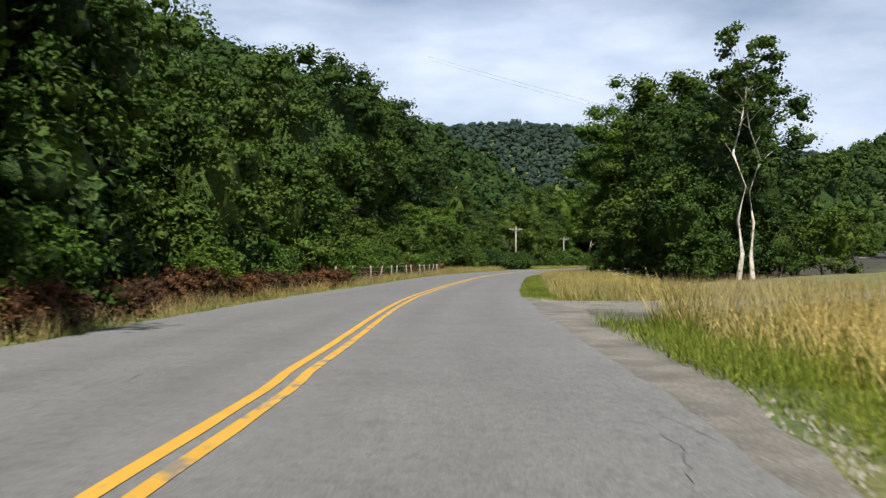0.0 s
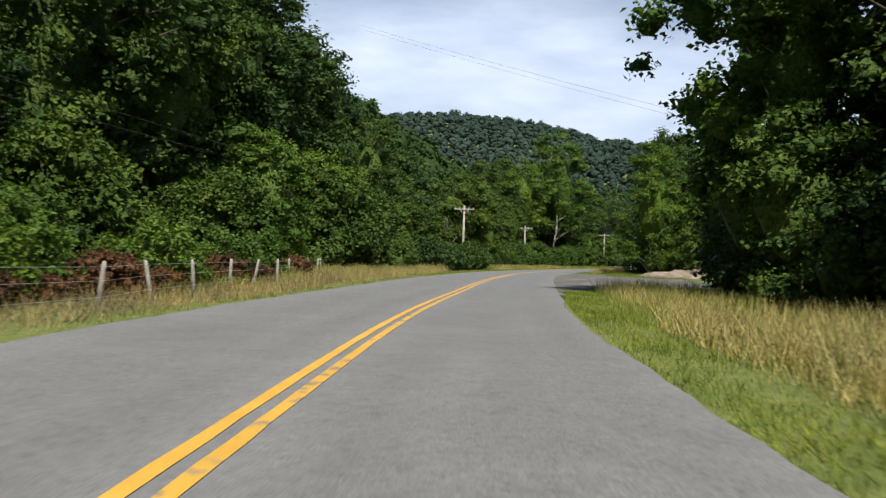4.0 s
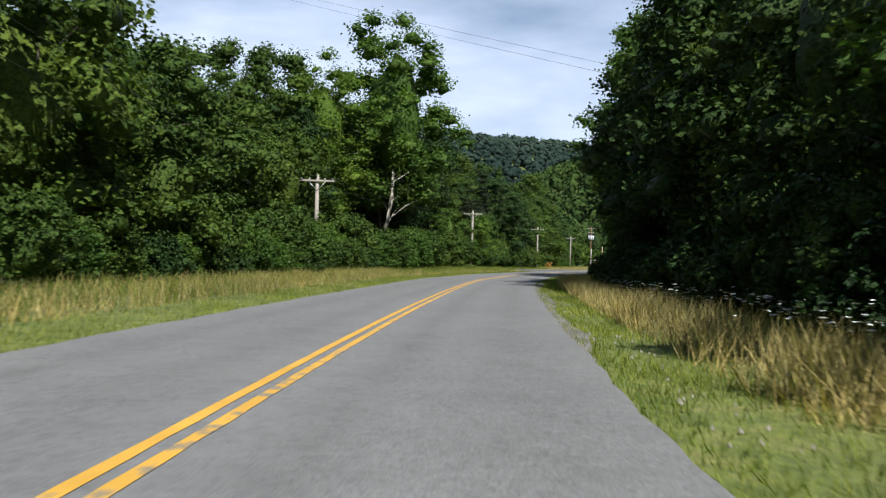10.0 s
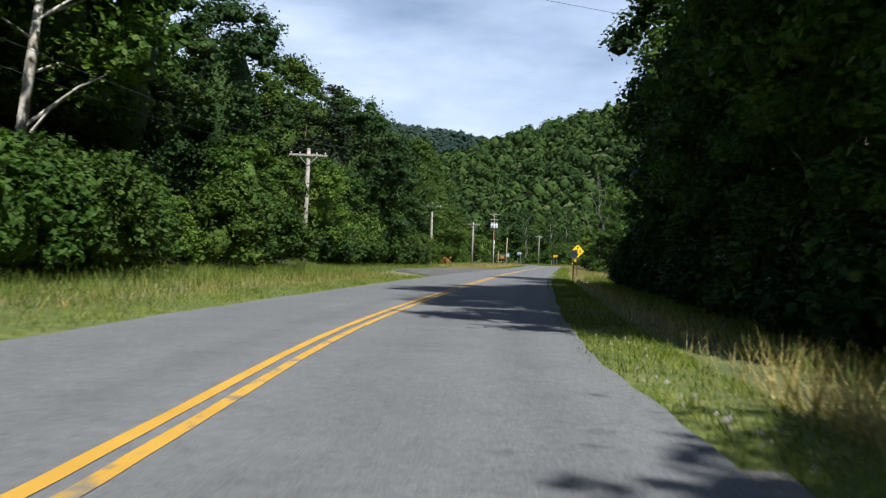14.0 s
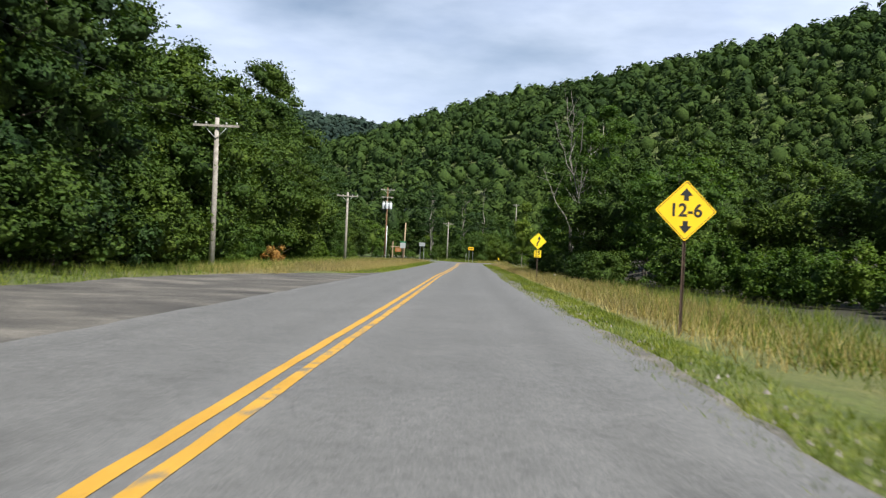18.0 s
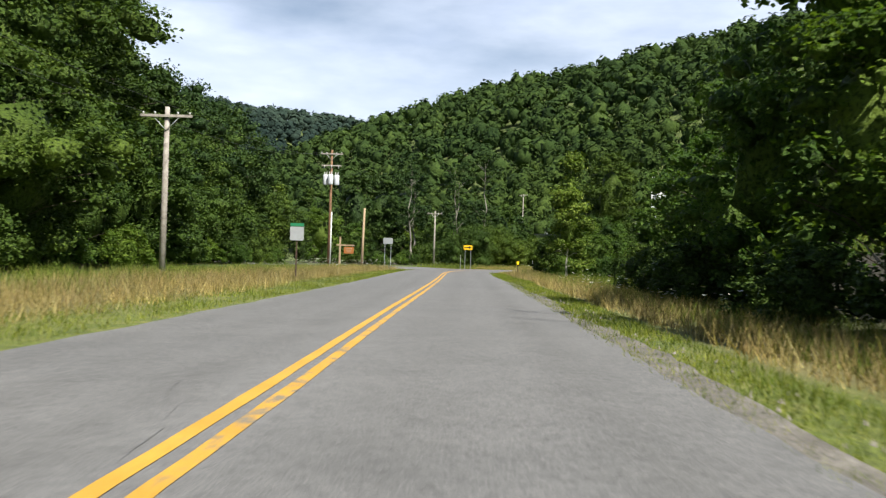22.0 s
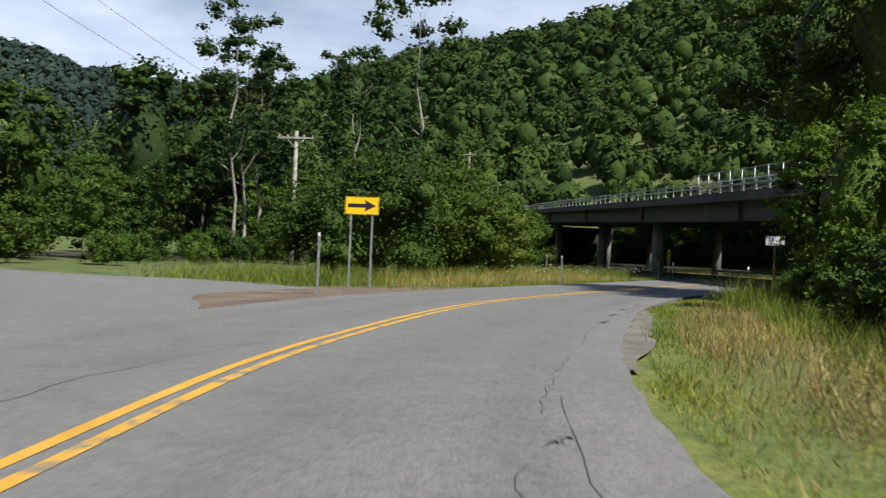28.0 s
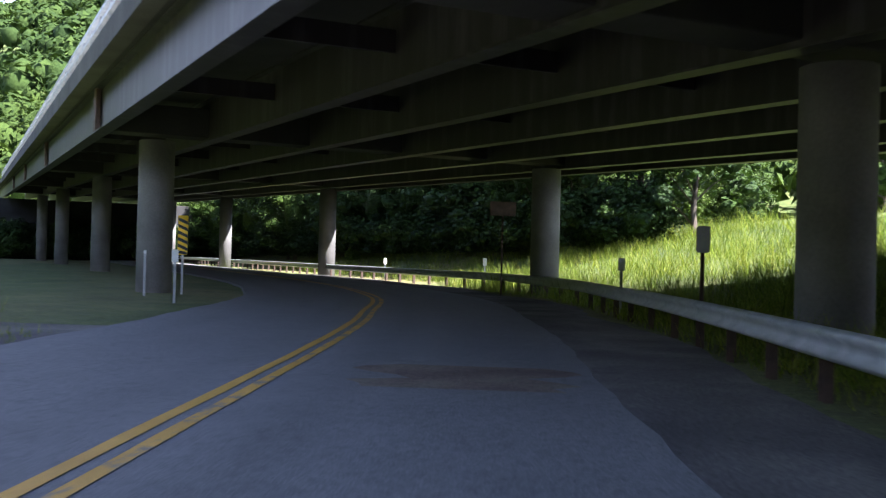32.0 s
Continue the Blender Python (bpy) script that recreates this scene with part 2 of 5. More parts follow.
# near deck edge: darker copy of the concrete for its shaded side
M["concrete_dark"] = spotted("shade_side_concrete", [(0.3, (0.05, 0.047, 0.044)), (0.7, (0.11, 0.105, 0.10))], 0.6, 14.0, 0.8, 0.9, 0, 0.25, 0.01)
# concrete below the deck: its shade is put into this near-black colour
M["concrete_shade"] = spotted("underdeck_shade_concrete", [(0.3, (0.02, 0.019, 0.019)), (0.7, (0.045, 0.044, 0.042))], 0.6, 14.0, 0.8, 0.9, 0, 0.25, 0.01)
M["gravel"] = spotted("grey_gravel", [(0.35, (0.13, 0.12, 0.105)), (0.5, (0.19, 0.175, 0.15)), (0.68, (0.27, 0.25, 0.22))], 0.9, 26.0, 0.35, 0.95, 0, 0.8, 0.03)
M["dirt"] = spotted("brown_dirt", [(0.32, (0.065, 0.06, 0.056)), (0.5, (0.13, 0.12, 0.108)), (0.68, (0.24, 0.22, 0.19))], 0.45, 24.0, 0.35, 0.95, 0, 0.8, 0.04)
M["dirt_red"] = spotted("reddish_dirt", [(0.32, (0.11, 0.075, 0.055)), (0.5, (0.18, 0.13, 0.095)), (0.68, (0.22, 0.19, 0.13))], 0.8, 24.0, 0.4, 0.95, 0, 0.8, 0.04)
M["mound"] = spotted("reddish_earth_heap", [(0.35, (0.17, 0.125, 0.095)), (0.65, (0.34, 0.27, 0.21))], 1.6, 9.0, 0.55, 0.95, 0, 0.9, 0.08)
M["stone"] = spotted("pale_stone", [(0.35, (0.17, 0.15, 0.13)), (0.65, (0.31, 0.28, 0.25))], 5.0, 40.0, 0.8, 0.9, 0, 0.3, 0.01)
M["tar"] = spotted("black_tar_crack", [(0.3, (0.05, 0.05, 0.05)), (0.7, (0.085, 0.085, 0.085))], 5.0, 40.0, 0.8, 0.7, 0, 0.2, 0.01)


def asphalt():
    m, n, l, b = material("worn_grey_asphalt", 0.85)
    co = n.new("ShaderNodeNewGeometry").outputs["Position"]
    base = ramp(n, l, noise_node(n, l, 0.22, 8, co, 0.72), [(0.3, (0.124, 0.124, 0.124)), (0.7, (0.157, 0.156, 0.154))])
    at = n.new("ShaderNodeAttribute")
    at.attribute_name = "wheel"
    wob = noise_node(n, l, 0.7, 5, co)
    wm = n.new("ShaderNodeMath")
    wm.operation = "MULTIPLY"
    l.new(at.outputs["Fac"], wm.inputs[0])
    l.new(wob, wm.inputs[1])
    base = blend(n, l, wm.outputs[0], base, (0.092, 0.091, 0.089))
    blot = ramp(n, l, noise_node(n, l, 1.3, 7, co, 0.72), [(0.46, (1.03, 1.03, 1.03)), (0.74, (0.84, 0.84, 0.84))])
    base = blend(n, l, 1.0, base, blot, "MULTIPLY")
    fine = noise_node(n, l, 55, 3, co, 0.8)
    grit = ramp(n, l, fine, [(0.30, (0.4, 0.4, 0.4)), (0.52, (1.0, 1.0, 1.0)), (0.72, (1.75, 1.72, 1.68))])
    mid = ramp(n, l, noise_node(n, l, 9, 4, co, 0.8), [(0.32, (0.72, 0.72, 0.72)), (0.5, (1.0, 1.0, 1.0)), (0.7, (1.16, 1.16, 1.15))])
    base = blend(n, l, 1.0, base, mid, "MULTIPLY")
    l.new(blend(n, l, 1.0, base, grit, "MULTIPLY"), b.inputs["Base Color"])
    bumped(n, l, b, fine, 0.5, 0.008)
    return m


def yellow_paint(name, wear):
    m, n, l, b = material(name, 0.7)
    co = n.new("ShaderNodeNewGeometry").outputs["Position"]
    c = ramp(n, l, noise_node(n, l, 1.2, 4, co), [(0.3, (0.47, 0.255, 0.028)), (0.7, (0.58, 0.325, 0.04))])
    w = noise_node(n, l, 2.4, 6, co, 0.75)
    f = ramp(n, l, w, [(wear, (0, 0, 0)), (wear + 0.05, (1, 1, 1))])
    g = noise_node(n, l, 55, 3, co, 0.8)
    c = blend(n, l, f, c, (0.20, 0.17, 0.12))
    c = blend(n, l, 1.0, c, ramp(n, l, g, [(0.3, (0.75, 0.75, 0.75)), (0.6, (1, 1, 1))]), "MULTIPLY")
    l.new(c, b.inputs["Base Color"])
    bumped(n, l, b, g, 0.3, 0.004)
    return m


def turf():
    m, n, l, b = material("mixed_grass_ground", 0.95)
    g = n.new("ShaderNodeNewGeometry").outputs["Position"]
    at = n.new("ShaderNodeAttribute")
    at.attribute_name = "dry"
    green = ramp(n, l, noise_node(n, l, 0.5, 6, g, 0.65), [(0.3, (0.05, 0.08, 0.02)), (0.5, (0.10, 0.14, 0.032)), (0.72, (0.18, 0.19, 0.055))])
    dry = ramp(n, l, noise_node(n, l, 0.9, 6, g, 0.65), [(0.3, (0.20, 0.15, 0.07)), (0.55, (0.33, 0.25, 0.11)), (0.75, (0.30, 0.28, 0.12))])
    c = blend(n, l, at.outputs["Fac"], green, dry)
    mw = n.new("ShaderNodeAttribute")
    mw.attribute_name = "mown"
    lime = ramp(n, l, noise_node(n, l, 1.6, 6, g, 0.7), [(0.32, (0.09, 0.125, 0.02)), (0.5, (0.16, 0.195, 0.033)), (0.7, (0.26, 0.24, 0.075))])
    c = blend(n, l, mw.outputs["Fac"], c, lime)
    # leaf litter under the woods, its dark colour also standing in for tree shade
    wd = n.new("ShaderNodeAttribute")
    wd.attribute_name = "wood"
    shaded_litter = ramp(n, l, noise_node(n, l, 0.8, 6, g, 0.7), [(0.3, (0.022, 0.02, 0.012)), (0.55, (0.045, 0.038, 0.022)), (0.75, (0.04, 0.05, 0.02))])
    c = blend(n, l, wd.outputs["Fac"], c, shaded_litter)
    f = noise_node(n, l, 9, 5, g, 0.7)
    c = blend(n, l, 1.0, c, ramp(n, l, noise_node(n, l, 45, 3, g, 0.7), [(0.35, (0.45, 0.47, 0.4)), (0.6, (1.15, 1.15, 1.1))]), "MULTIPLY")
    l.new(blend(n, l, 1.0, c, ramp(n, l, f, [(0.3, (0.5, 0.5, 0.5)), (0.65, (1.1, 1.1, 1.1))]), "MULTIPLY"), b.inputs["Base Color"])
    bumped(n, l, b, f, 0.9, 0.08)
    return m


def streaked(name, stops, sx, sz, rough=0.6, metal=0.0):
    """Paint with rain streaks that run down."""
    m, n, l, b = material(name, rough, metal)
    co = n.new("ShaderNodeTexCoord").outputs["Object"]
    mp = n.new("ShaderNodeMapping")
    mp.inputs["Scale"].default_value = (sx, sx, sz)
    l.new(co, mp.inputs[0])
    f = noise_node(n, l, 1.0, 5, mp.outputs[0])
    c = ramp(n, l, f, stops)
    g = noise_node(n, l, 6.0, 4, co)
    l.new(blend(n, l, 1.0, c, ramp(n, l, g, [(0.3, (0.8, 0.8, 0.8)), (0.7, (1, 1, 1))]), "MULTIPLY"), b.inputs["Base Color"])
    return m


M["asphalt"] = asphalt()
M["line_a"] = yellow_paint("yellow_line_paint", 0.63)
M["line_b"] = yellow_paint("worn_yellow_line_paint", 0.53)
M["turf"] = turf()
# weathered, streaked paint, darkened further to carry the shade under the deck
M["girder"] = streaked("weathered_shaded_girder_paint", [(0.35, (0.012, 0.010, 0.010)), (0.5, (0.019, 0.016, 0.016)), (0.72, (0.060, 0.055, 0.060))], 2.2, 0.25, 0.5)

# ---- the road's line: s metres along it, o metres to its right ----
LINE = [(-6.04, -75.13), (-3.24, -35.13), (-1.64, 4.87), (-1.48, 12.15), (-0.76, 34.78), (2.79, 73.16), (6.21, 96.62), (8.81, 112.45),
        (11.88, 128.14), (15.39, 144.45), (24.68, 176.81), (35.19, 209.19), (41.33, 225.00), (48.23, 241.12), (67.77, 281.00), (79.65, 304.14),
        (87.51, 319.37), (95.17, 334.17), (102.79, 348.51), (110.22, 362.80), (117.59, 376.90), (124.80, 390.80), (130.25, 401.47), (134.35, 409.48),
        (138.50, 417.47), (141.90, 423.60), (146.83, 431.53), (151.15, 437.61), (158.78, 445.97), (167.29, 452.79), (178.83, 460.97),
        (190.26, 469.19), (198.19, 474.81), (203.53, 478.94), (210.76, 485.35), (220.16, 497.74), (232.95, 519.80), (248.50, 547.95),
        (269.60, 585.40)]


def smooth_line(pts, n=24):
    q = np.array(pts)
    q = np.vstack([2 * q[0] - q[1], q, 2 * q[-1] - q[-2]])
    u = (np.arange(n) / n)[:, None]
    out = [0.5 * (2 * b + (c - a) * u + (2 * a - 5 * b + 4 * c - e) * u ** 2 + (3 * b - a - 3 * c + e) * u ** 3) for a, b, c, e in zip(q, q[1:], q[2:], q[3:])]
    return np.vstack(out + [q[-2]])


CL = smooth_line(LINE)
CS = np.concatenate([[0], np.cumsum(np.linalg.norm(np.diff(CL, axis=0), axis=1))])
CS -= CS[48] - 4.8
CT = np.gradient(CL, axis=0)
CT /= np.linalg.norm(CT, axis=1)[:, None]


def at(s, o):
    """The place (x, y) at s along the road and o to its right; arrays too."""
    s, o = np.asarray(s, float), np.asarray(o, float)
    x, y, tx, ty = (np.interp(s, CS, v) for v in (CL[:, 0], CL[:, 1], CT[:, 0], CT[:, 1]))
    k = np.hypot(tx, ty)
    return np.stack([x + o * ty / k, y - o * tx / k], -1)


def heading(s):
    return math.atan2(np.interp(s, CS, CT[:, 1]), np.interp(s, CS, CT[:, 0]))


def road_coords(xy):
    """s and o of many places, roughly, by the nearest point of the line."""
    xy = np.asarray(xy, float)
    c, t, ss = CL[::4], CT[::4], CS[::4]
    s, o = np.empty(len(xy)), np.empty(len(xy))
    for i in range(0, len(xy), 4000):
        b = xy[i:i + 4000]
        k = np.argmin(((b[:, None] - c[None]) ** 2).sum(2), axis=1)
        dd = b - c[k]
        s[i:i + 4000] = ss[k] + (dd * t[k]).sum(1)
        side = dd[:, 0] * t[k, 1] - dd[:, 1] * t[k, 0]
        o[i:i + 4000] = np.where(side < 0, -1, 1) * np.maximum(np.abs(side), np.linalg.norm(dd, axis=1) - 2)
    return s, o


# the viaduct's line: u along it from its first splice, e to its right
BR, BD = np.array((193.8, 469.7)), np.array((0.451, 0.8925))


def bridge_xy(u, e):
    return BR + BD * u + np.array((BD[1], -BD[0])) * e


def bridge_z(u):
    return 0.028 * u + 0.0001 * np.minimum(0, np.asarray(u, float) - 20) ** 2


def step(x, a, b):
    t = np.clip((np.asarray(x, float) - a) / (b - a), 0, 1)
    return t * t * (3 - 2 * t)


# ridges of the hills: x, y, height
LEFT_RIDGE = [(-330, -300, 60, 170), (-250, 0, 80, 170), (-215, 200, 90, 170), (-117, 400, 94, 150), (-45, 500, 82, 125), (8, 600, 69, 95), (36, 650, 58, 70), (66, 700, 30, 50), (95, 760, 8, 40)]
FAR_RIDGE = [(-1500, 1600, 170, 480), (-200, 1600, 205, 480), (4, 1600, 220, 480), (110, 1600, 226, 480), (205, 1600, 221, 480), (280, 1600, 210, 480), (350, 1600, 194, 480), (450, 1600, 189, 480), (560, 1600, 186, 480), (620, 1600, 179, 480), (900, 1600, 170, 480), (2200, 1500, 150, 480)]
RIGHT_RIDGE = [(330, 1220, 40, 150), (370, 1170, 78, 200), (420, 1118, 113, 250), (448, 1071, 120, 280), (462, 1050, 125, 300), (481, 1018, 137, 315), (508, 981, 143, 330), (535, 945, 150, 340), (556, 893, 153, 345), (582, 812, 162, 350), (601, 737, 170, 355), (640, 555, 176, 360), (685, 375, 170, 360), (740, 100, 140, 360), (800, -300, 110, 340)]


def ridge_height(xy, ridge):
    """Height of a hill round its ridge, falling over the width given with each point."""
    xy = np.asarray(xy, float)
    best = np.zeros(len(xy))
    for a, b in zip(ridge, ridge[1:]):
        a, b = np.array(a, float), np.array(b, float)
        d = b[:2] - a[:2]
        k = np.clip(((xy - a[:2]) @ d) / (d @ d), 0, 1)
        dist = np.linalg.norm(xy - a[:2] - k[:, None] * d, axis=1)
        h, w = a[2] + k * (b[2] - a[2]), a[3] + k * (b[3] - a[3])
        f = np.clip(1 - dist / w, 0, 1)
        best = np.maximum(best, h * (0.62 * f + 0.38 * f * f * (3 - 2 * f)))
    return best


def wave(x, y, k):
    return np.sin(x * k + 1.3 * np.sin(y * k * 0.7)) * np.cos(y * k * 0.9 + 0.8 * np.sin(x * k * 1.3))


def land(xy):
    """Height of the ground."""
    xy = np.asarray(xy, float)
    s, o = road_coords(xy)
    x, y = xy[:, 0], xy[:, 1]
    away = step(np.abs(o), 4.5, 12)
    z = -0.05 + 0.10 * away * wave(x, y, 0.23) + 0.05 * wave(x, y, 0.9) * away
    z = z - 0.25 * step(o, 4.4, 7) * (1 - step(o, 8, 13)) * step(s, 175, 200) * (1 - step(s, 440, 470))
    # raised field beside the first bend
    z = z + 1.15 * step(o, 9, 24) * (1 - step(s, 42, 74)) * step(s, -70, -30)
    # bank under the left wood
    z = z + 1.3 * step(-o, 9, 18) * step(s, 190, 230) * (1 - step(s, 300, 340))
    # the highway's fill and the slope across the road
    dd = xy - BR
    u, e = dd @ BD, dd[:, 0] * BD[1] - dd[:, 1] * BD[0]
    fill = np.minimum(5.4, 4.7 + bridge_z(u)) * step(e, -11, 0.5) * (1 - step(e, 24, 40)) * (1 - step(u, -24, -14)) * step(u, -190, -110)
    slope = 3.6 * step(o, 5.2, 22) * step(u, -6, 8) * (1 - step(s, 640, 700)) * (o < 60)
    z = z + step(o, 5.0, 12.0) * np.maximum(np.where(u < 0, fill, 0), slope)
    far = step(np.abs(o), 26, 60)
    for r in (LEFT_RIDGE, FAR_RIDGE, RIGHT_RIDGE):
        z = np.where(far > 0, np.maximum(z, (ridge_height(xy, r) - 4) * far), z)
    return z


# ---- small builders ----
def mesh(name, verts, faces, mats):
    me = bpy.data.meshes.new(name)
    verts, faces = np.asarray(verts, np.float32), np.asarray(faces, np.int32)
    k = faces.shape[1]
    me.vertices.add(len(verts))
    me.vertices.foreach_set("co", verts.ravel())
    me.loops.add(faces.size)
    me.loops.foreach_set("vertex_index", faces.ravel())
    me.polygons.add(len(faces))
    me.polygons.foreach_set("loop_start", np.arange(0, faces.size, k, dtype=np.int32))
    for m in mats if isinstance(mats, (list, tuple)) else [mats]:
        me.materials.append(m)
    me.update(calc_edges=True)
    return me


def smooth(me):
    me.polygons.foreach_set("use_smooth", np.ones(len(me.polygons), bool))
    return me


def part(name, bm, mat, parent=None, label="", m=None):
    """Links a bmesh (or a mesh) as one object under a thing or a part."""
    if isinstance(bm, bpy.types.Mesh):
        me = bm
    else:
        me = bpy.data.meshes.new(name)
        bm.to_mesh(me)
        bm.free()
        me.materials.append(mat)
    ob = new(name, me)
    if parent:
        ob.parent = parent
    if m is not None:
        ob.matrix_basis = m
    if label:
        ob["label"] = label
    return ob


def thing(name, x, y, z, turn=0.0, **tags):
    ob = new(name)
    ob.matrix_basis = pose(x, y, z, 0, 0, turn)
    return tagged(ob, **tags)


def box(sx, sy, sz, at_=(0, 0, 0), bevel=0.0, rot=None):
    bm = bmesh.new()
    bmesh.ops.create_cube(bm, size=1)
    bmesh.ops.scale(bm, vec=(sx, sy, sz), verts=bm.verts)
    if bevel:
        bmesh.ops.bevel(bm, geom=bm.edges[:], offset=bevel, segments=2, affect="EDGES", profile=0.5)
    if rot is not None:
        bmesh.ops.transform(bm, matrix=rot, verts=bm.verts)
    bmesh.ops.translate(bm, vec=at_, verts=bm.verts)
    return bm


def tube(pts, radii, sides=8, cap=True):
    """A tapered tube along points."""
    pts = [Vector(p) for p in pts]
    bm = bmesh.new()
    rings = []
    for i, (p, r) in enumerate(zip(pts, radii)):
        d = (pts[min(i + 1, len(pts) - 1)] - pts[max(i - 1, 0)]).normalized()
        q = d.to_track_quat("Z", "Y")
        rings.append([bm.verts.new(p + q @ Vector((math.cos(2 * math.pi * k / sides) * r, math.sin(2 * math.pi * k / sides) * r, 0))) for k in range(sides)])
    for a, b in zip(rings, rings[1:]):
        for k in range(sides):
            f = bm.faces.new((a[k], a[(k + 1) % sides], b[(k + 1) % sides], b[k]))
            f.smooth = True
    if cap:
        bm.faces.new(rings[-1])
        bm.faces.new(rings[0][::-1])
    return bm


def merge(*bms):
    out = bmesh.new()
    for b in bms:
        me = bpy.data.meshes.new("tmp")
        b.to_mesh(me)
        b.free()
        out.from_mesh(me)
        bpy.data.meshes.remove(me)
    return out


def prism(outline, depth, y=0.0):
    """A flat shape in the xz plane, given depth towards +y."""
    bm = bmesh.new()
    a = [bm.verts.new((x, y, z)) for x, z in outline]
    b = [bm.verts.new((x, y + depth, z)) for x, z in outline]
    bm.faces.new(a)
    bm.faces.new(b[::-1])
    for i in range(len(a)):
        bm.faces.new((a[i - 1], b[i - 1], b[i], a[i])[::-1])
    bmesh.ops.recalc_face_normals(bm, faces=bm.faces)
    return bm


def lettering(text, size, mat, parent, m, name="lettering"):
    cu = bpy.data.curves.new(name, "FONT")
    cu.body, cu.size, cu.align_x, cu.align_y, cu.extrude, cu.offset = text, size, "CENTER", "CENTER", 0.002, size * 0.02
    tmp = bpy.data.objects.new("tmp", cu)
    scene.collection.objects.link(tmp)
    me = bpy.data.meshes.new_from_object(tmp.evaluated_get(bpy.context.evaluated_depsgraph_get()))
    bpy.data.objects.remove(tmp)
    me.materials.clear()
    me.materials.append(mat)
    return part(name, me, mat, parent, "", m)


# ---- ground ----
def axis(lo, a, b, hi, fine):
    mid = np.arange(a, b + 0.1, fine)
    k = 26
    g = np.linspace(0, 1, k + 1)[1:] ** 2.2
    return np.concatenate([(a - (a - lo) * g)[::-1], mid, b + (hi - b) * g])


gx, gy = axis(-2600, -70, 300, 2800, 2.6), axis(-2400, -60, 600, 3200, 2.6)
GX, GY = np.meshgrid(gx, gy)
gp = np.stack([GX.ravel(), GY.ravel()], 1)
gs, go = road_coords(gp)
gz = land(gp)
gz = np.where((np.abs(go) < 4.9) & (gs > -75) & (gs < 655), np.minimum(gz, -0.08), gz)
nx, ny = len(gx), len(gy)
ii = (np.arange(ny - 1)[:, None] * nx + np.arange(nx - 1)[None]).ravel()
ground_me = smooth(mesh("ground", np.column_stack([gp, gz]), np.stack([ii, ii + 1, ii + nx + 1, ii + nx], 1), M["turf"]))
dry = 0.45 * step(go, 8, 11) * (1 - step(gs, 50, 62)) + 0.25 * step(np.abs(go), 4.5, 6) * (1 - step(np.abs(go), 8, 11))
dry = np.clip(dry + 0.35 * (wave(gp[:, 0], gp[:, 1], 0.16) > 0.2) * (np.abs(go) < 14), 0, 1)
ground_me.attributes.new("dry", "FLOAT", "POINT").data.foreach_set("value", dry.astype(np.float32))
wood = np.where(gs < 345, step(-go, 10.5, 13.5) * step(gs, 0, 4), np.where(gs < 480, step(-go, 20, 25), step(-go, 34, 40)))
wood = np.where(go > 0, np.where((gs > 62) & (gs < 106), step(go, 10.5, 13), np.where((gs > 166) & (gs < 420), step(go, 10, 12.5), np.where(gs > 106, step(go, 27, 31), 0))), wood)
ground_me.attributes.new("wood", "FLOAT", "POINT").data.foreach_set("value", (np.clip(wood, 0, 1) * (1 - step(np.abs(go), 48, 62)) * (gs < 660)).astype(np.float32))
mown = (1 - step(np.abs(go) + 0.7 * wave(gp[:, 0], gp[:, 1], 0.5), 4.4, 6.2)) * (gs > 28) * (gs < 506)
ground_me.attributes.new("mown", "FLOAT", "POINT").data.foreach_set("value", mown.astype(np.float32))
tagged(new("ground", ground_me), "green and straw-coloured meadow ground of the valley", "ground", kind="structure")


def surface(xy):
    """Height of the ground as it is meshed, or of the road bed where that is higher."""
    xy = np.asarray(xy, float)
    i = np.clip(np.searchsorted(gx, xy[:, 0]) - 1, 0, nx - 2)
    j = np.clip(np.searchsorted(gy, xy[:, 1]) - 1, 0, ny - 2)
    fx, fy = (xy[:, 0] - gx[i]) / (gx[i + 1] - gx[i]), (xy[:, 1] - gy[j]) / (gy[j + 1] - gy[j])
    g = gz.reshape(ny, nx)
    z = (g[j, i] * (1 - fx) + g[j, i + 1] * fx) * (1 - fy) + (g[j + 1, i] * (1 - fx) + g[j + 1, i + 1] * fx) * fy
    near = land(xy)
    return np.where(near < 0.3, np.maximum(z, near), z)


def land_at(x, y):
    return float(surface(np.array([[x, y]]))[0])


def ribbon(name, s0, s1, ds, left, right, z, mat, cols=2, thick=0.0, jitter=0.0, seed=0, slope=0.0):
    """A strip along the road between two offsets, which may vary with s."""
    s = np.arange(s0, s1 + ds * 0.5, ds)
    rng = np.random.default_rng(seed)
    lo = (left(s) if callable(left) else np.full(len(s), left)) + rng.normal(0, jitter, len(s))
    ro = (right(s) if callable(right) else np.full(len(s), right)) + rng.normal(0, jitter, len(s))
    k = np.linspace(0, 1, cols)
    O = lo[:, None] + (ro - lo)[:, None] * k
    P = at(np.repeat(s[:, None], cols, 1), O)
    Z = np.full(O.shape, z) - slope * np.abs(O)
    V = [np.dstack([P, Z]).reshape(-1, 3)]
    n = len(s)
    a = (np.arange(n - 1)[:, None] * cols + np.arange(cols - 1)[None]).ravel()
    F = [np.stack([a, a + 1, a + cols + 1, a + cols], 1)]
    if thick:
        for c in (0, cols - 1):
            base = sum(len(v) for v in V)
            top = V[0].reshape(n, cols, 3)[:, c]
            low = top.copy()
            low[:, 2] -= thick
            V.append(np.vstack([top, low]))
            b = base + np.arange(n - 1)
            q = np.stack([b, b + 1, b + n + 1, b + n], 1)
            F.append(q if c else q[:, ::-1])
    me = mesh(name, np.vstack(V), np.vstack(F), mat)
    return me, O


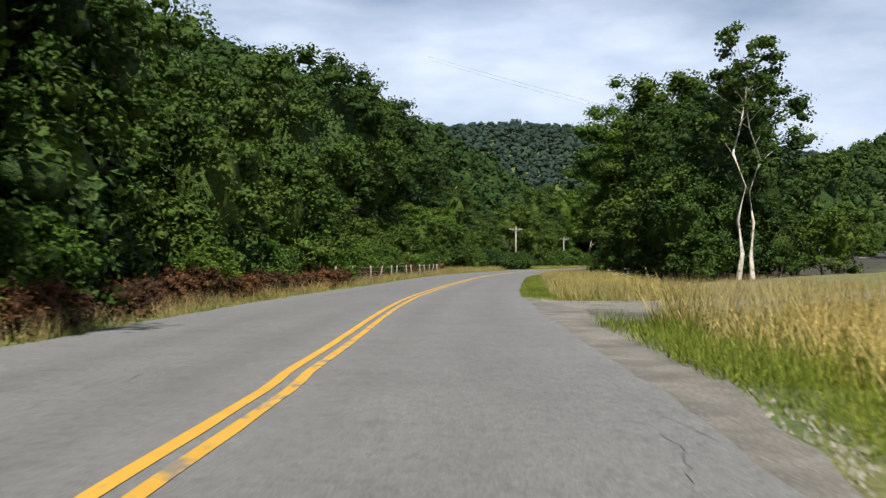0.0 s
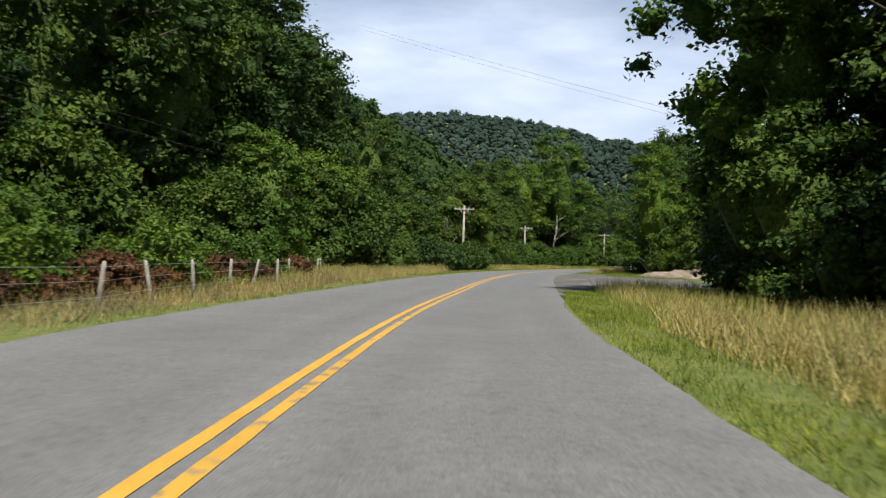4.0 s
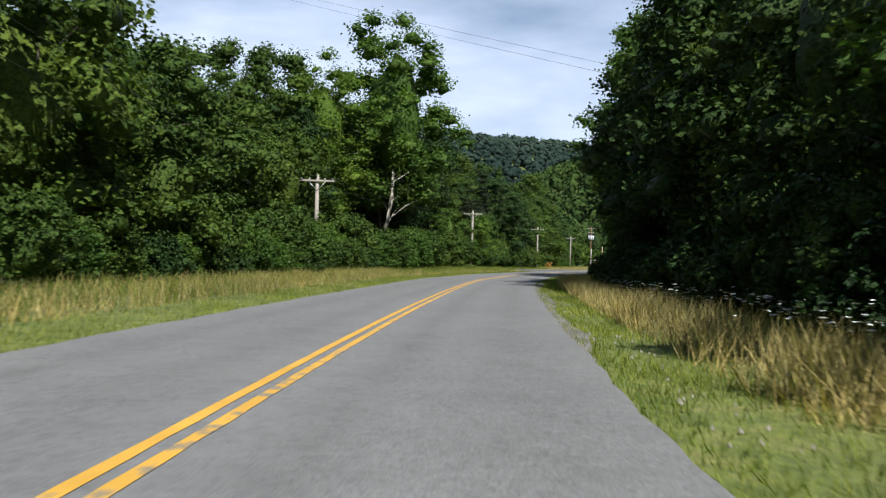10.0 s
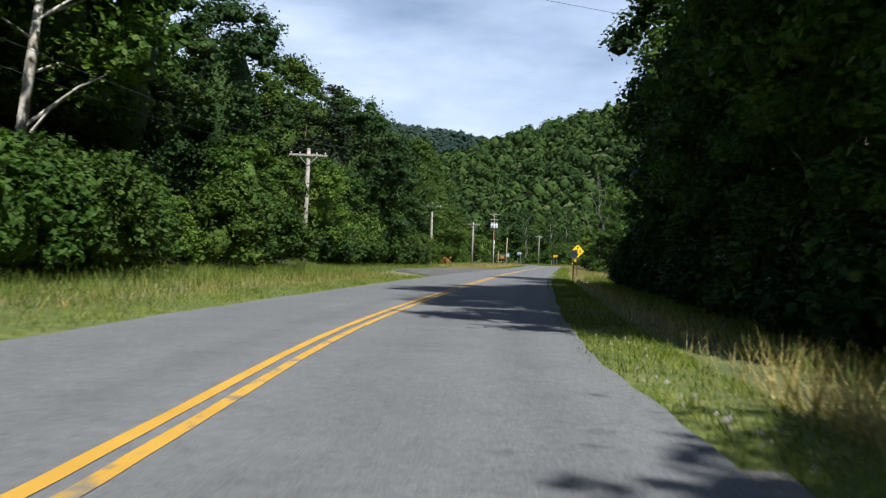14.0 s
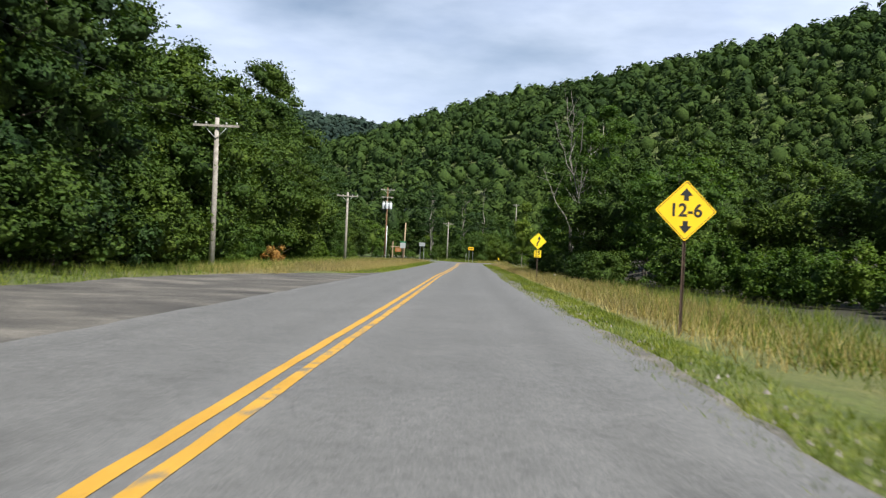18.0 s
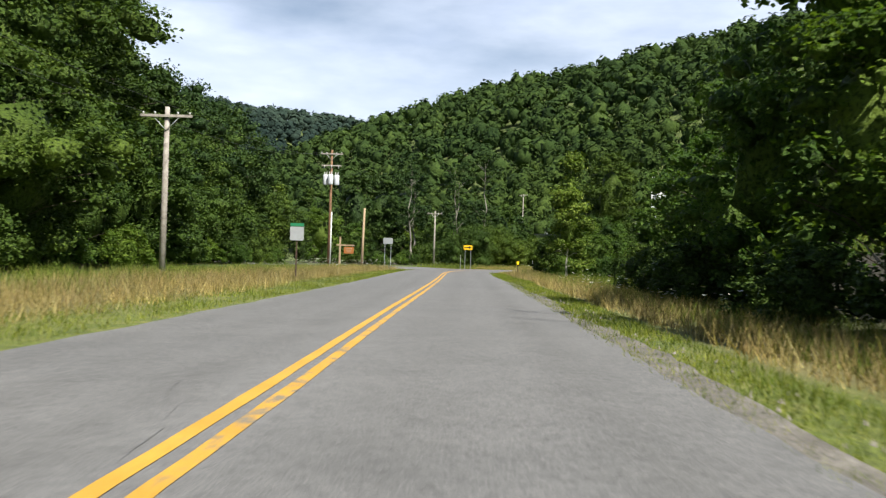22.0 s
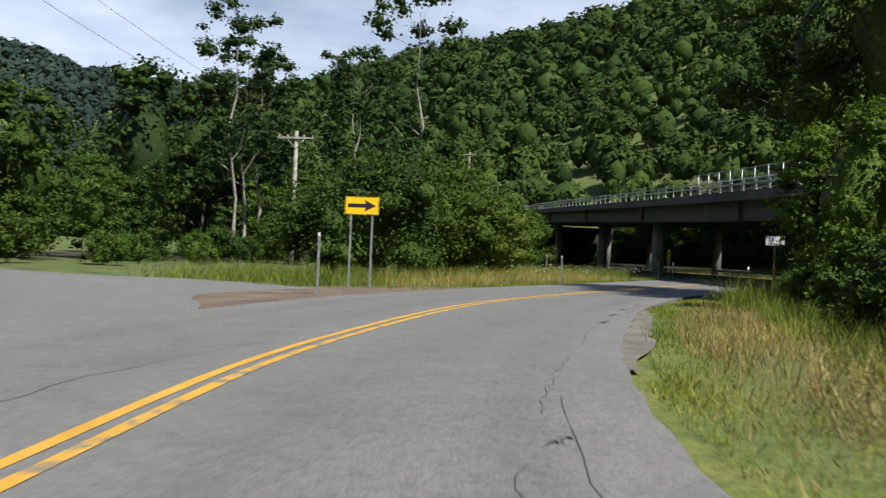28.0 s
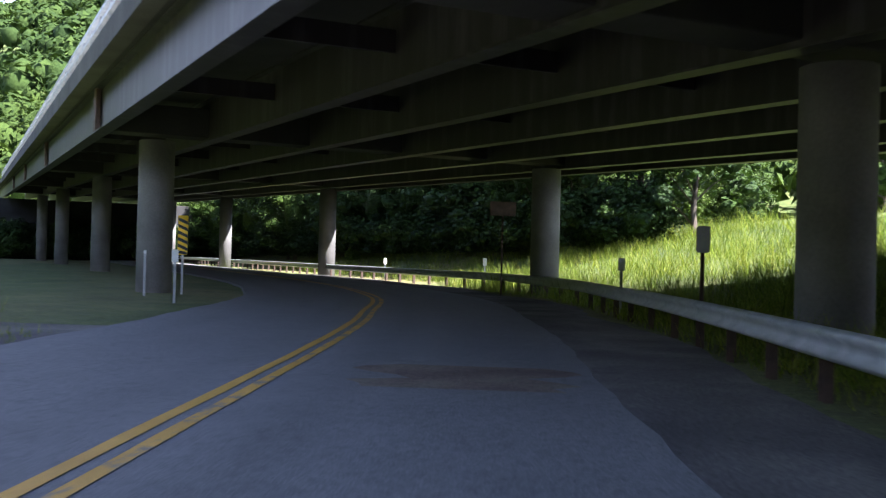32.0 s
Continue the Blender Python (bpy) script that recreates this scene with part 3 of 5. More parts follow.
def road_left(s):
    w = np.interp(s, [0, 13, 45, 80, 115, 135, 165, 200, 250, 320, 360, 400, 430, 450], [4.4, 4.4, 3.7, 4.05, 4.1, 3.8, 3.65, 3.5, 3.4, 3.3, 3.2, 3.35, 3.7, 3.9])
    return -w + 0.03 * np.sin(s * 0.9) + 0.025 * np.sin(s * 2.3)


def road_right(s):
    w = np.interp(s, [0, 30, 36, 60, 82, 110, 130, 180, 200, 260, 303, 320, 336, 370, 404, 417, 440, 463, 472, 480, 487, 495, 502], [3.5, 3.7, 3.52, 3.5, 3.32, 3.6, 3.42, 3.5, 3.55, 3.7, 3.8, 3.75, 3.5, 3.55, 3.6, 3.75, 3.72, 3.85, 4.0, 4.08, 3.72, 3.3, 3.45])
    return w + 0.03 * np.sin(s * 0.7 + 1) + 0.025 * np.sin(s * 2.9)


road_me, RO = ribbon("road", -78, 658, 0.7, road_left, road_right, 0.02, M["asphalt"], 15, 0.12, 0.0, 0, 0.004)
wheel = np.zeros(len(road_me.vertices), np.float32)
w0 = np.exp(-((np.abs(RO) - 0.95) / 0.33) ** 2) + np.exp(-((np.abs(RO) - 2.65) / 0.33) ** 2) + 0.7 * np.exp(-((np.abs(RO) - 1.8) / 0.25) ** 2)
wheel[:RO.size] = w0.ravel()
road_me.attributes.new("wheel", "FLOAT", "POINT").data.foreach_set("value", wheel)
tagged(new("road", road_me), "worn grey two-lane asphalt road with ragged edges", "road", kind="structure")
for nm, o, mt in (("centre_line", -0.115, "line_a"), ("centre_line", 0.115, "line_b")):
    me, _ = ribbon(nm, -78, 657, 0.7, o - 0.06, o + 0.06, 0.026, M[mt], 2, 0.0, 0.004, 3)
    tagged(new(nm, me), "solid yellow centre line painted on asphalt, chipped", "road marking", kind="structure")


# ---- dirt and gravel beside the road ----
def patch(name, s0, s1, inner, outer, mat, label, z=0.0, seed=1, cols=8):
    me, _ = ribbon(name, s0, s1, 0.8, inner, outer, 0, mat, cols, 0, 0.05, seed)
    co = np.empty(len(me.vertices) * 3, np.float32)
    me.vertices.foreach_get("co", co)
    co = co.reshape(-1, 3)
    co[:, 2] = surface(co[:, :2]) + 0.045 + z
    me.vertices.foreach_set("co", co.ravel())
    smooth(me)
    return tagged(new(name, me), label, "ground", kind="structure")


def beside(s):
    """Just under the right edge of the asphalt."""
    return road_right(s) - 0.1


def bulge(a, b, base, top):
    return lambda s: base + (top - base) * step(s, a, a + (b - a) * 0.3) * (1 - step(s, b - (b - a) * 0.3, b))


patch("gravel_shoulder", 4, 34, 2.9, bulge(4, 34, 3.8, 4.75), M["gravel"], "pale gravel shoulder along the asphalt edge", 0.0, 2, 5)
patch("driveway_gravel", 19.5, 31.5, 2.9, lambda s: 20 + s * 0, M["gravel"], "gravel driveway into the field, dark tyre tracks", -0.028, 3, 14)
patch("dirt_track", 22.6, 26.2, 4.9, lambda s: 17 + s * 0, M["dirt"], "dark damp tyre track in the gravel driveway", -0.016, 13, 12)
patch("pull_off", 95, 163, beside, lambda s: 3.7 + 9.8 * step(s, 98, 116) * (1 - step(s, 145, 163)), M["dirt"], "brown dirt and gravel pull-off beside the road", 0.0, 4, 12)
patch("gravel_shoulder", 168, 232, beside, lambda s: 3.3 + 0.55 * step(s, 168, 178) + 0.12 * np.sin(s * 0.3), M["gravel"], "narrow gravel edge overgrown with grass", -0.01, 5, 4)
patch("pull_off", 284, 353, bulge(284, 353, -3.6, -8.7), lambda s: road_left(s) + 0.1, M["dirt"], "dark gravel pull-off beside the road", 0.0, 6, 10)
patch("gravel_shoulder", 292, 420, beside, lambda s: 4.0 + 0.12 * np.sin(s * 0.37), M["gravel"], "crumbling gravel edge of the asphalt", -0.012, 7, 4)
patch("gravel_shoulder", 469, 484, beside, bulge(469, 484, 4.05, 4.5), M["gravel"], "grey gravel strip at the outside of the bend", -0.012, 14, 4)
patch("side_road", 462, 487, bulge(456, 493, -4.0, -34), -2.9, M["asphalt"], "worn asphalt side road joining the bend", -0.01, 8, 16)
patch("dirt_edge", 474, 496, bulge(474, 496, -3.9, -6.6), -2.9, M["dirt_red"], "reddish dirt edge beside the bend", 0.0, 12, 6)
patch("gravel_shoulder", 513.5, 580, 2.9, lambda s: 5.3 + 0.2 * np.sin(s * 0.5), M["dirt"], "dark damp dirt below the guardrail", -0.004, 10, 5)
rust_me, _ = ribbon("rust_stain", 524.7, 526.6, 0.25, lambda s: 1.1 + 0.25 * np.sin(s * 5), lambda s: 3.0 + 0.2 * np.sin(s * 7), 0.0235, M["dirt_red"], 2, 0, 0.1, 21, 0.004)
tagged(new("rust_stain", rust_me), "reddish rusty stain across the asphalt lane", "stain", kind="structure")
patch("dirt_track", 522, 532, -26, -2.9, M["dirt"], "brown dirt track leaving the road below the viaduct", -0.008, 11, 12)


# ---- plants ----
def ico(level):
    bm = bmesh.new()
    bmesh.ops.create_icosphere(bm, subdivisions=level, radius=1)
    v = np.array([x.co[:] for x in bm.verts])
    f = np.array([[x.index for x in q.verts] for q in bm.faces])
    bm.free()
    return v, f


ICO_V, ICO_F = ico(1)
ICO_V2, ICO_F2 = ico(2)


def leaf_faces(rng, centres, size, droop=0.25, flat=0.6, width=0.62, facing=None):
    """Kite-shaped leaves, each a quad folded along its middle."""
    n = len(centres)
    d = rng.normal(0, 1, (n, 3))
    d[:, 2] = d[:, 2] * 0.4 - droop
    d /= np.linalg.norm(d, axis=1)[:, None]
    up = rng.normal(0, 1, (n, 3)) * (1 - flat)
    up[:, 2] += flat
    if facing is not None:
        up += facing
    w = np.cross(d, up)
    w /= np.linalg.norm(w, axis=1)[:, None] + 1e-9
    L = size * rng.uniform(0.6, 1.35, n)[:, None]
    nrm = np.cross(w, d)
    a, c = centres - d * L * 0.5, centres + d * L * 0.5
    m = centres - d * L * 0.06
    b, e = m + w * L * width * 0.5 + nrm * L * 0.1, m - w * L * width * 0.5 + nrm * L * 0.1
    V = np.stack([a, b, c, e], 1).reshape(-1, 3)
    return V, np.arange(n * 4).reshape(n, 4)


def limb(bms, p, q, r0, r1, rng, sag=0.12, n=3, sides=4):
    p, q = np.array(p, float), np.array(q, float)
    L = np.linalg.norm(q - p)
    pts = [p + (q - p) * k + np.array((*(rng.normal(0, 0.035, 2) * L), sag * L * math.sin(math.pi * k) * 0.6)) * (0 < k < 1) for k in np.linspace(0, 1, n)]
    bms.append(tube(pts, np.linspace(r0, r1, n), sides, False))


def tree(name, seed, h, r, base, leaf, n, size, bark="bark", clusters=60, shape="oval", lean=0.0, label="", category="tree", stems=1, spread_v=0.42, puff=1.0, heart=0.45, at_=(0, -900)):
    """A tapered trunk with limbs and a crown of many leaves in uneven clumps. Stands at the origin of its own, far off, to be copied."""
    rng = np.random.default_rng(seed)
    root = thing(name, at_[0], at_[1], 0, label=label, category=category)
    cs = []
    top = np.array((lean * h, 0, h))
    for k in range(clusters):
        t = rng.uniform(0.02, 1.0)
        z = base + (h - base) * t
        if shape == "oval":
            rr = r * math.sqrt(max(0.05, 1 - (2 * t - 0.9) ** 2 / 1.25))
        elif shape == "cone":
            rr = r * (1.05 - t) ** 0.85
        elif shape == "open":
            rr = r * (0.35 + 0.75 * math.sin(math.pi * min(1, t * 0.9 + 0.08)))
        else:
            rr = r * math.sqrt(max(0.03, 1 - t ** 2.4))
        rr *= rng.uniform(0.55, 1.08)
        a = k * 2.399 + rng.normal(0, 0.3)
        cs.append((rr * math.cos(a) + lean * z, rr * math.sin(a), z))
    cs = np.array(cs)
    for st in range(stems):
        bms = []
        ang = rng.uniform(0, 6.28)
        off = np.array((math.cos(ang), math.sin(ang))) * (0.35 * r if stems > 1 else 0)
        tip = np.array((top[0] + off[0], off[1], h * (0.9 if shape != "cone" else 0.98)))
        foot = np.array((off[0] * 0.15, off[1] * 0.15, -0.3))
        r0 = max(0.03, 0.017 * h) * (1.0 if stems == 1 else 0.5) * (0.58 if bark in ("bark_pale", "deadwood") else 1.0)
        zs = np.linspace(0, 1, 8)
        pts = [foot + (tip - foot) * np.array((k ** 1.2, k ** 1.2, k)) + np.array((*rng.normal(0, 0.012 * h, 2), 0)) * (0 < k < 1) for k in zs]
        bms.append(tube(pts, r0 * (1 - zs * 0.9) * np.where(zs == 0, 1.35, 1), 8 if stems == 1 else 5, False))
        for c in cs[st::stems][::4 if clusters > 50 else 3]:
            k = np.clip((c[2] - 0.22 * math.hypot(c[0], c[1]) - rng.uniform(0, 0.12) * h) / (h * 0.9), 0.05, 0.92)
            if shape == "cone":
                k = np.clip(c[2] / h, 0.05, 0.97)
            i = int(k * 7)
            p = pts[i] + (pts[i + 1] - pts[i]) * (k * 7 - i)
            limb(bms, p, c, r0 * (1 - k * 0.85) * 0.42, 0.012, rng, 0.12, 3, 3)
        wood_bm = merge(*bms)
        wood_bm.verts.ensure_lookup_table()
        sides = 8 if stems == 1 else 5
        heart_wood = [v.co.copy() for v in wood_bm.verts[:8 * sides]]
        for b in range(8 * sides, len(wood_bm.verts), 9):
            p = wood_bm.verts[b].co
            near = min(range(8 * sides), key=lambda i: (heart_wood[i] - p).length_squared)
            wood_bm.faces.new((wood_bm.verts[near], wood_bm.verts[b], wood_bm.verts[b + 1]))
        part("trunk" if stems == 1 else "stem", wood_bm, M[bark], root)
    rad = r * rng.uniform(0.16, 0.33, clusters) * puff
    flat = np.array((1.0, 1.0, spread_v + 0.28))
    # leafy boughs: an uneven body inside each clump, and one at the heart of a full crown
    body = ICO_V[None] * (0.54 + rng.normal(0, 0.14, (clusters, len(ICO_V))))[:, :, None]
    body = cs[:, None] + body * rad[:, None, None] * flat
    body[:, :, 2] -= 0.12 * rad[:, None]
    V = [body.reshape(-1, 3)]
    F = [(ICO_F[None] + (np.arange(clusters) * len(ICO_V))[:, None, None]).reshape(-1, 3)]
    if heart:
        mid = np.array((lean * h * 0.55, 0, base + (h - base) * (0.46 if shape != "dome" else 0.3)))
        hv = ICO_V2 * (1 + rng.normal(0, 0.13, len(ICO_V2)))[:, None] * np.array((r * heart, r * heart, (h - base) * (0.3 if shape != "dome" else 0.4)))
        if shape == "cone":
            hv[:, :2] *= np.clip(0.75 - hv[:, 2:3] / (h - base), 0.15, 1.2)
        F.append(ICO_F2 + len(V[0]))
        V.append(hv + mid)
        k = rng.integers(0, len(hv), n // 7)
        on = hv[k] * rng.uniform(0.9, 1.25, (n // 7, 1)) + rng.normal(0, 0.12 * r, (n // 7, 3))
    V, F = np.vstack(V), np.vstack(F)
    # leaves over the top and the sides of each clump, thinner below
    pick = rad ** 2 / (rad ** 2).sum()
    which = rng.choice(clusters, n, p=pick)
    g = rng.normal(0, 1, (n, 3))
    g[:, 2] = np.where((g[:, 2] < -0.2) & (rng.random(n) < 0.6), -g[:, 2], g[:, 2])
    g /= np.linalg.norm(g, axis=1)[:, None]
    away = rng.uniform(0.55, 1.06, n) + (rng.random(n) < 0.2) * rng.uniform(0, 0.5, n)
    pts = cs[which] + g * (rad[which] * away)[:, None] * flat
    pts[:, 2] -= 0.16 * np.hypot(g[:, 0], g[:, 1]) * rad[which]
    if heart:
        pts, g = np.vstack([pts, on + mid]), np.vstack([g, on / np.linalg.norm(on, axis=1)[:, None]])
    Q, G = leaf_faces(rng, pts, size, 0.3, 0.55, 0.66, 1.1 * g)
    tri = np.concatenate([G[:, [0, 1, 2]], G[:, [0, 2, 3]]]) + len(V)
    V, F = np.vstack([V, Q]), np.vstack([F, tri])
    V[:, 2] = np.maximum(V[:, 2], 0.15)
    part("crown", mesh("crown", V, F, M[leaf]), None, root)
    return root


def bush(name, seed, h, r, leaf, n, size, label, clusters=24, flat=0.6, bark="bark", category="bush"):
    return tree(name, seed, h, r, 0.15 * h, leaf, int(n * 1.25), size, bark, clusters, "dome", 0, label, category, 4, 0.6, 1.05 if clusters > 50 else 1.2, 0.42)


def dead_tree(name, seed, h, r, label, mat="deadwood", twigs=60):
    rng = np.random.default_rng(seed)
    root = thing(name, 0, -900, 0, label=label, category="tree")
    bms = []
    zs = np.linspace(0, 1, 7)
    pts = [np.array((*(rng.normal(0, 0.02 * h, 2) * (k > 0)), h * k - 0.2)) for k in zs]
    bms.append(tube(pts, 0.009 * h * (1 - zs * 0.85), 7, False))
    part("trunk", merge(*bms), M[mat], root)
    for i in range(9):
        k = rng.uniform(0.2, 0.8)
        a = i * 2.4
        bms = []
        p = pts[int(k * 6)]
        q = p + np.array((math.cos(a) * r * (0.85 - 0.6 * k), math.sin(a) * r * (0.85 - 0.6 * k), h * rng.uniform(0.3, 0.55)))
        limb(bms, p, q, 0.006 * h * (1 - k * 0.6), 0.012, rng, -0.1, 5)
        for j in range(twigs // 9):
            u = rng.uniform(0.35, 1)
            p2 = p + (q - p) * u
            limb(bms, p2, p2 + rng.normal(0, 0.13 * r, 3) + np.array((0, 0, 0.14 * r)), 0.02, 0.006, rng, 0, 3, 3)
        part("limb", merge(*bms), M[mat], root)
    return root


T = {}
T["maple_a"] = tree("maple_tree", 1, 16, 4.9, 1.8, "leaf", 8680, 0.29, clusters=64, label="broad green maple tree with layered leafy boughs")
T["maple_b"] = tree("maple_tree", 2, 15, 4.6, 1.2, "leaf", 8400, 0.28, clusters=62, label="full green maple tree in summer leaf")
T["ash"] = tree("ash_tree", 3, 18, 4.7, 3.6, "leaf", 8400, 0.29, clusters=58, shape="open", label="tall green ash tree with an open crown")
T["oak_dark"] = tree("oak_tree", 4, 16, 5.2, 1.4, "leaf_dark", 8060, 0.30, clusters=66, label="dense dark green oak tree")
T["oak_tall"] = tree("oak_tree", 14, 20, 5.0, 3.2, "leaf_dark", 8960, 0.31, clusters=64, shape="open", label="tall dark green oak tree")
T["sycamore"] = tree("sycamore_tree", 5, 22, 5.6, 4.6, "leaf_light", 12160, 0.30, "bark_pale", 88, "open", 0.03, label="tall pale-barked sycamore tree with light green leaves", puff=0.92, heart=0.4)
T["sycamore_s"] = tree("sycamore_tree", 6, 14.5, 3.4, 1.6, "leaf_light", 8320, 0.25, "bark_pale", 58, "oval", label="young pale-barked sycamore tree with light green leaves", puff=0.9, heart=0.35)
T["poplar"] = tree("poplar_tree", 7, 9, 1.9, 0.8, "leaf_lime", 6900, 0.19, "bark_pale", 46, "cone", label="slim bright green young poplar tree", puff=1.1, heart=0.4)
T["apple"] = tree("wild_apple_tree", 8, 9.5, 4.4, 0.7, "leaf", 9600, 0.23, clusters=70, stems=3, label="spreading green wild apple tree, leafy to the ground")
T["small"] = tree("ash_sapling", 9, 7, 2.6, 0.8, "leaf", 3640, 0.22, clusters=44, stems=2, label="small green roadside tree", puff=1.1)
T["lime_small"] = tree("locust_tree", 10, 7.5, 2.6, 0.8, "leaf_light", 3640, 0.21, clusters=44, stems=2, label="small light green roadside tree", puff=1.05)
T["spruce"] = tree("spruce_tree", 11, 15, 3.0, 0.8, "needle", 4200, 0.30, clusters=70, shape="cone", spread_v=0.1, label="dark drooping spruce tree with bare lower twigs", puff=1.1, heart=0.5)
T["sparse"] = tree("cottonwood_tree", 12, 18, 3.6, 6.5, "leaf_dark", 2400, 0.30, "deadwood", 30, "open", label="half-dead cottonwood tree with grey trunk and thin leaves", puff=0.8, heart=0)
T["sumac"] = bush("sumac_bush", 13, 5.2, 3.2, "leaf", 5100, 0.27, "spreading green sumac bush", 34)
T["bush"] = bush("green_bush", 15, 3.2, 2.0, "leaf", 2100, 0.21, "rounded green roadside bush")
T["bush_light"] = bush("green_bush", 16, 2.8, 1.9, "leaf_light", 2025, 0.20, "light green tangled roadside bush")
T["knotweed"] = bush("knotweed_bush", 17, 2.3, 2.0, "leaf_dark", 2100, 0.26, "dense dark green knotweed thicket with big leaves", 30)
T["brown_bush"] = bush("withered_bush", 18, 1.5, 1.3, "leaf_brown", 700, 0.13, "withered reddish-brown brush along the fence")
T["willow"] = bush("willow_bush", 19, 6.2, 4.8, "leaf", 13799, 0.20, "large domed green willow bush", 70)
T["dry_bush"] = bush("withered_sapling", 20, 1.6, 1.0, "leaf_dry", 420, 0.15, "withered sapling with orange leaves", 14)
T["birch"] = tree("birch_tree", 21, 14, 2.6, 6.0, "leaf", 2300, 0.22, "bark_pale", 32, "open", 0.02, label="slender white-barked birch tree with thin leaves", puff=0.8, heart=0)
T["dead"] = dead_tree("dead_tree", 22, 12, 4.2, "bare grey dead tree with forked limbs")
T["dead_small"] = dead_tree("dead_tree", 23, 5, 2.2, "small bare grey dead tree in the thicket", twigs=40)
T["far_tree"] = tree("maple_tree", 24, 15, 5.0, 1.5, "leaf", 1900, 0.52, clusters=56, label="green tree at the back of the wood")
T["far_dark"] = tree("oak_tree", 25, 17, 5.2, 2.0, "leaf_dark", 1900, 0.55, clusters=56, label="dark green tree at the back of the wood")
rnd = random.Random(7)


def grow(kind, s, o, scale=1.0, z=None, turn=None, sz=None, xy=None, below=False):
    x, y = xy if xy is not None else at(s, o)
    under = (np.array((x, y)) - BR) @ BD, (x - BR[0]) * BD[1] - (y - BR[1]) * BD[0]
    if not below and -30 < under[0] < 150 and -3.5 < under[1] < 23.0:
        return None
    z = land_at(x, y) if z is None else z
    own = random.Random(int(x * 977) + int(y * 331))
    k = scale * own.uniform(0.94, 1.06)
    m = pose(x, y, z, 0, 0, own.uniform(0, 360) if turn is None else turn) @ Matrix.Diagonal((k, k, k * (sz or own.uniform(0.94, 1.08)), 1))
    return copy_thing(T[kind], m)


def row(kinds, s0, s1, gap, o, scale, wob=1.2):
    s = s0
    own = random.Random(int(s0 * 13 + s1 * 7) + len(kinds))
    while s < s1:
        k = (s - s0) / max(1e-6, s1 - s0)
        oo = o[0] + (o[1] - o[0]) * k if isinstance(o, tuple) else o
        sc = scale[0] + (scale[1] - scale[0]) * k if isinstance(scale, tuple) else scale
        grow(own.choice(kinds), s + own.uniform(-0.3, 0.3) * gap, oo + own.uniform(-wob, wob), sc * own.uniform(0.86, 1.12))
        s += gap * own.uniform(0.85, 1.15)


BROAD = ["maple_a", "maple_b", "ash", "oak_dark"]
BACK = ["far_tree", "far_tree", "far_dark"]
# left of the first bend
# blackish spruces stand in for the deep shade at the left edge
row(["spruce", "oak_dark", "spruce"], 5, 30, 3.6, -10.2, 1.05, 0.8)
# unseen row behind the start, added to cast shade over the left side
row(["oak_dark", "spruce", "oak_tall"], -30, 6, 4.2, (-9.5, -9.0), 1.1, 0.6)
row(["knotweed"], 4, 26, 2.4, -8.2, 0.9, 0.5)
row(["bush", "bush_light", "small"], 8, 78, 3.6, -9.2, 0.95)
row(["maple_b", "small", "lime_small", "maple_a"], 30, 78, 5.5, -14, (0.85, 0.75))
row(BACK, 12, 110, 8, -24, (1.05, 1.0), 3)
row(["maple_a", "ash", "oak_dark"], 78, 112, 6.5, -21, 0.85, 2)
row(["sumac", "bush"], 84, 112, 5, -13.5, 0.85)
row(["ash", "oak_tall", "maple_a"], 104, 146, 5.2, -19, (1.12, 1.02), 2)
row(["small", "apple", "lime_small"], 150, 168, 5, -18, 1.1, 1.5)
row(["sumac", "lime_small", "small"], 112, 150, 5.5, -12.2, 0.9)
grow("sumac", 121, -10.5, 1.15)
grow("dead_small", 64, -10.5, 0.95)
row(["bush"], 120, 143, 3.6, -9.0, 0.7)
row(["knotweed"], 143, 169, 2.3, (-8.2, -7.8), 0.95, 0.5)
row(["knotweed"], 145, 166, 2.6, -10.8, 1.1, 0.6)
row(BACK, 112, 235, 9, -34, (0.75, 0.5), 4)
row(["small", "lime_small", "apple"], 166, 232, 5, -17, (1.15, 1.1), 2)
row(["bush", "bush_light", "small"], 172, 236, 4, -13, 0.95)
row(["bush_light", "knotweed", "bush"], 168, 238, 2.5, -11, 0.72, 0.6)
grow("dead_small", 172, -12.5, 1.0)
grow("dead_small", 150, -12.0, 1.0)
grow("ash", 151, -15.5, 0.74)
grow("oak_dark", 157, -15.0, 0.72)
grow("maple_b", 53, -9.5, 0.84)
# left wood with the sycamores
grow("sycamore", 260.3, -16.2, 1.2, turn=40)
grow("sycamore", 250, -20, 0.92)
grow("oak_dark", 240, -20, 0.75)
row(["maple_a", "ash"], 240, 262, 6, -24, 1.0, 2)
row(["oak_tall", "maple_a", "oak_dark", "ash"], 264, 350, 6.2, -19.5, (1.05, 0.78), 2)
row(BACK, 264, 352, 7.5, -30, (1.05, 0.9), 3)
row(["bush", "bush_light", "bush_light"], 236, 282, 3.0, -11.8, 1.05)
row(["small", "lime_small", "bush"], 282, 330, 5, -13.5, 0.9)
row(["spruce", "oak_dark", "spruce"], 298, 336, 3.6, -14.6, 0.8, 0.8)
row(["knotweed", "bush"], 294, 340, 2.4, -12.6, 1.0, 0.6)
row(["apple", "sumac"], 338, 372, 4.2, (-17, -18), 1.05, 0.8)
row(["maple_a", "maple_b"], 345, 372, 6.5, -19, 0.95, 1.5)
row(["oak_dark", "maple_b", "ash"], 372, 420, 6, (-21.5, -23), (0.92, 0.98), 2)
row(["oak_dark", "ash", "maple_a"], 420, 480, 5.2, (-26, -31), (1.2, 1.0), 2)
row(["far_dark"], 355, 480, 6.5, -36, (1.05, 0.85), 3)
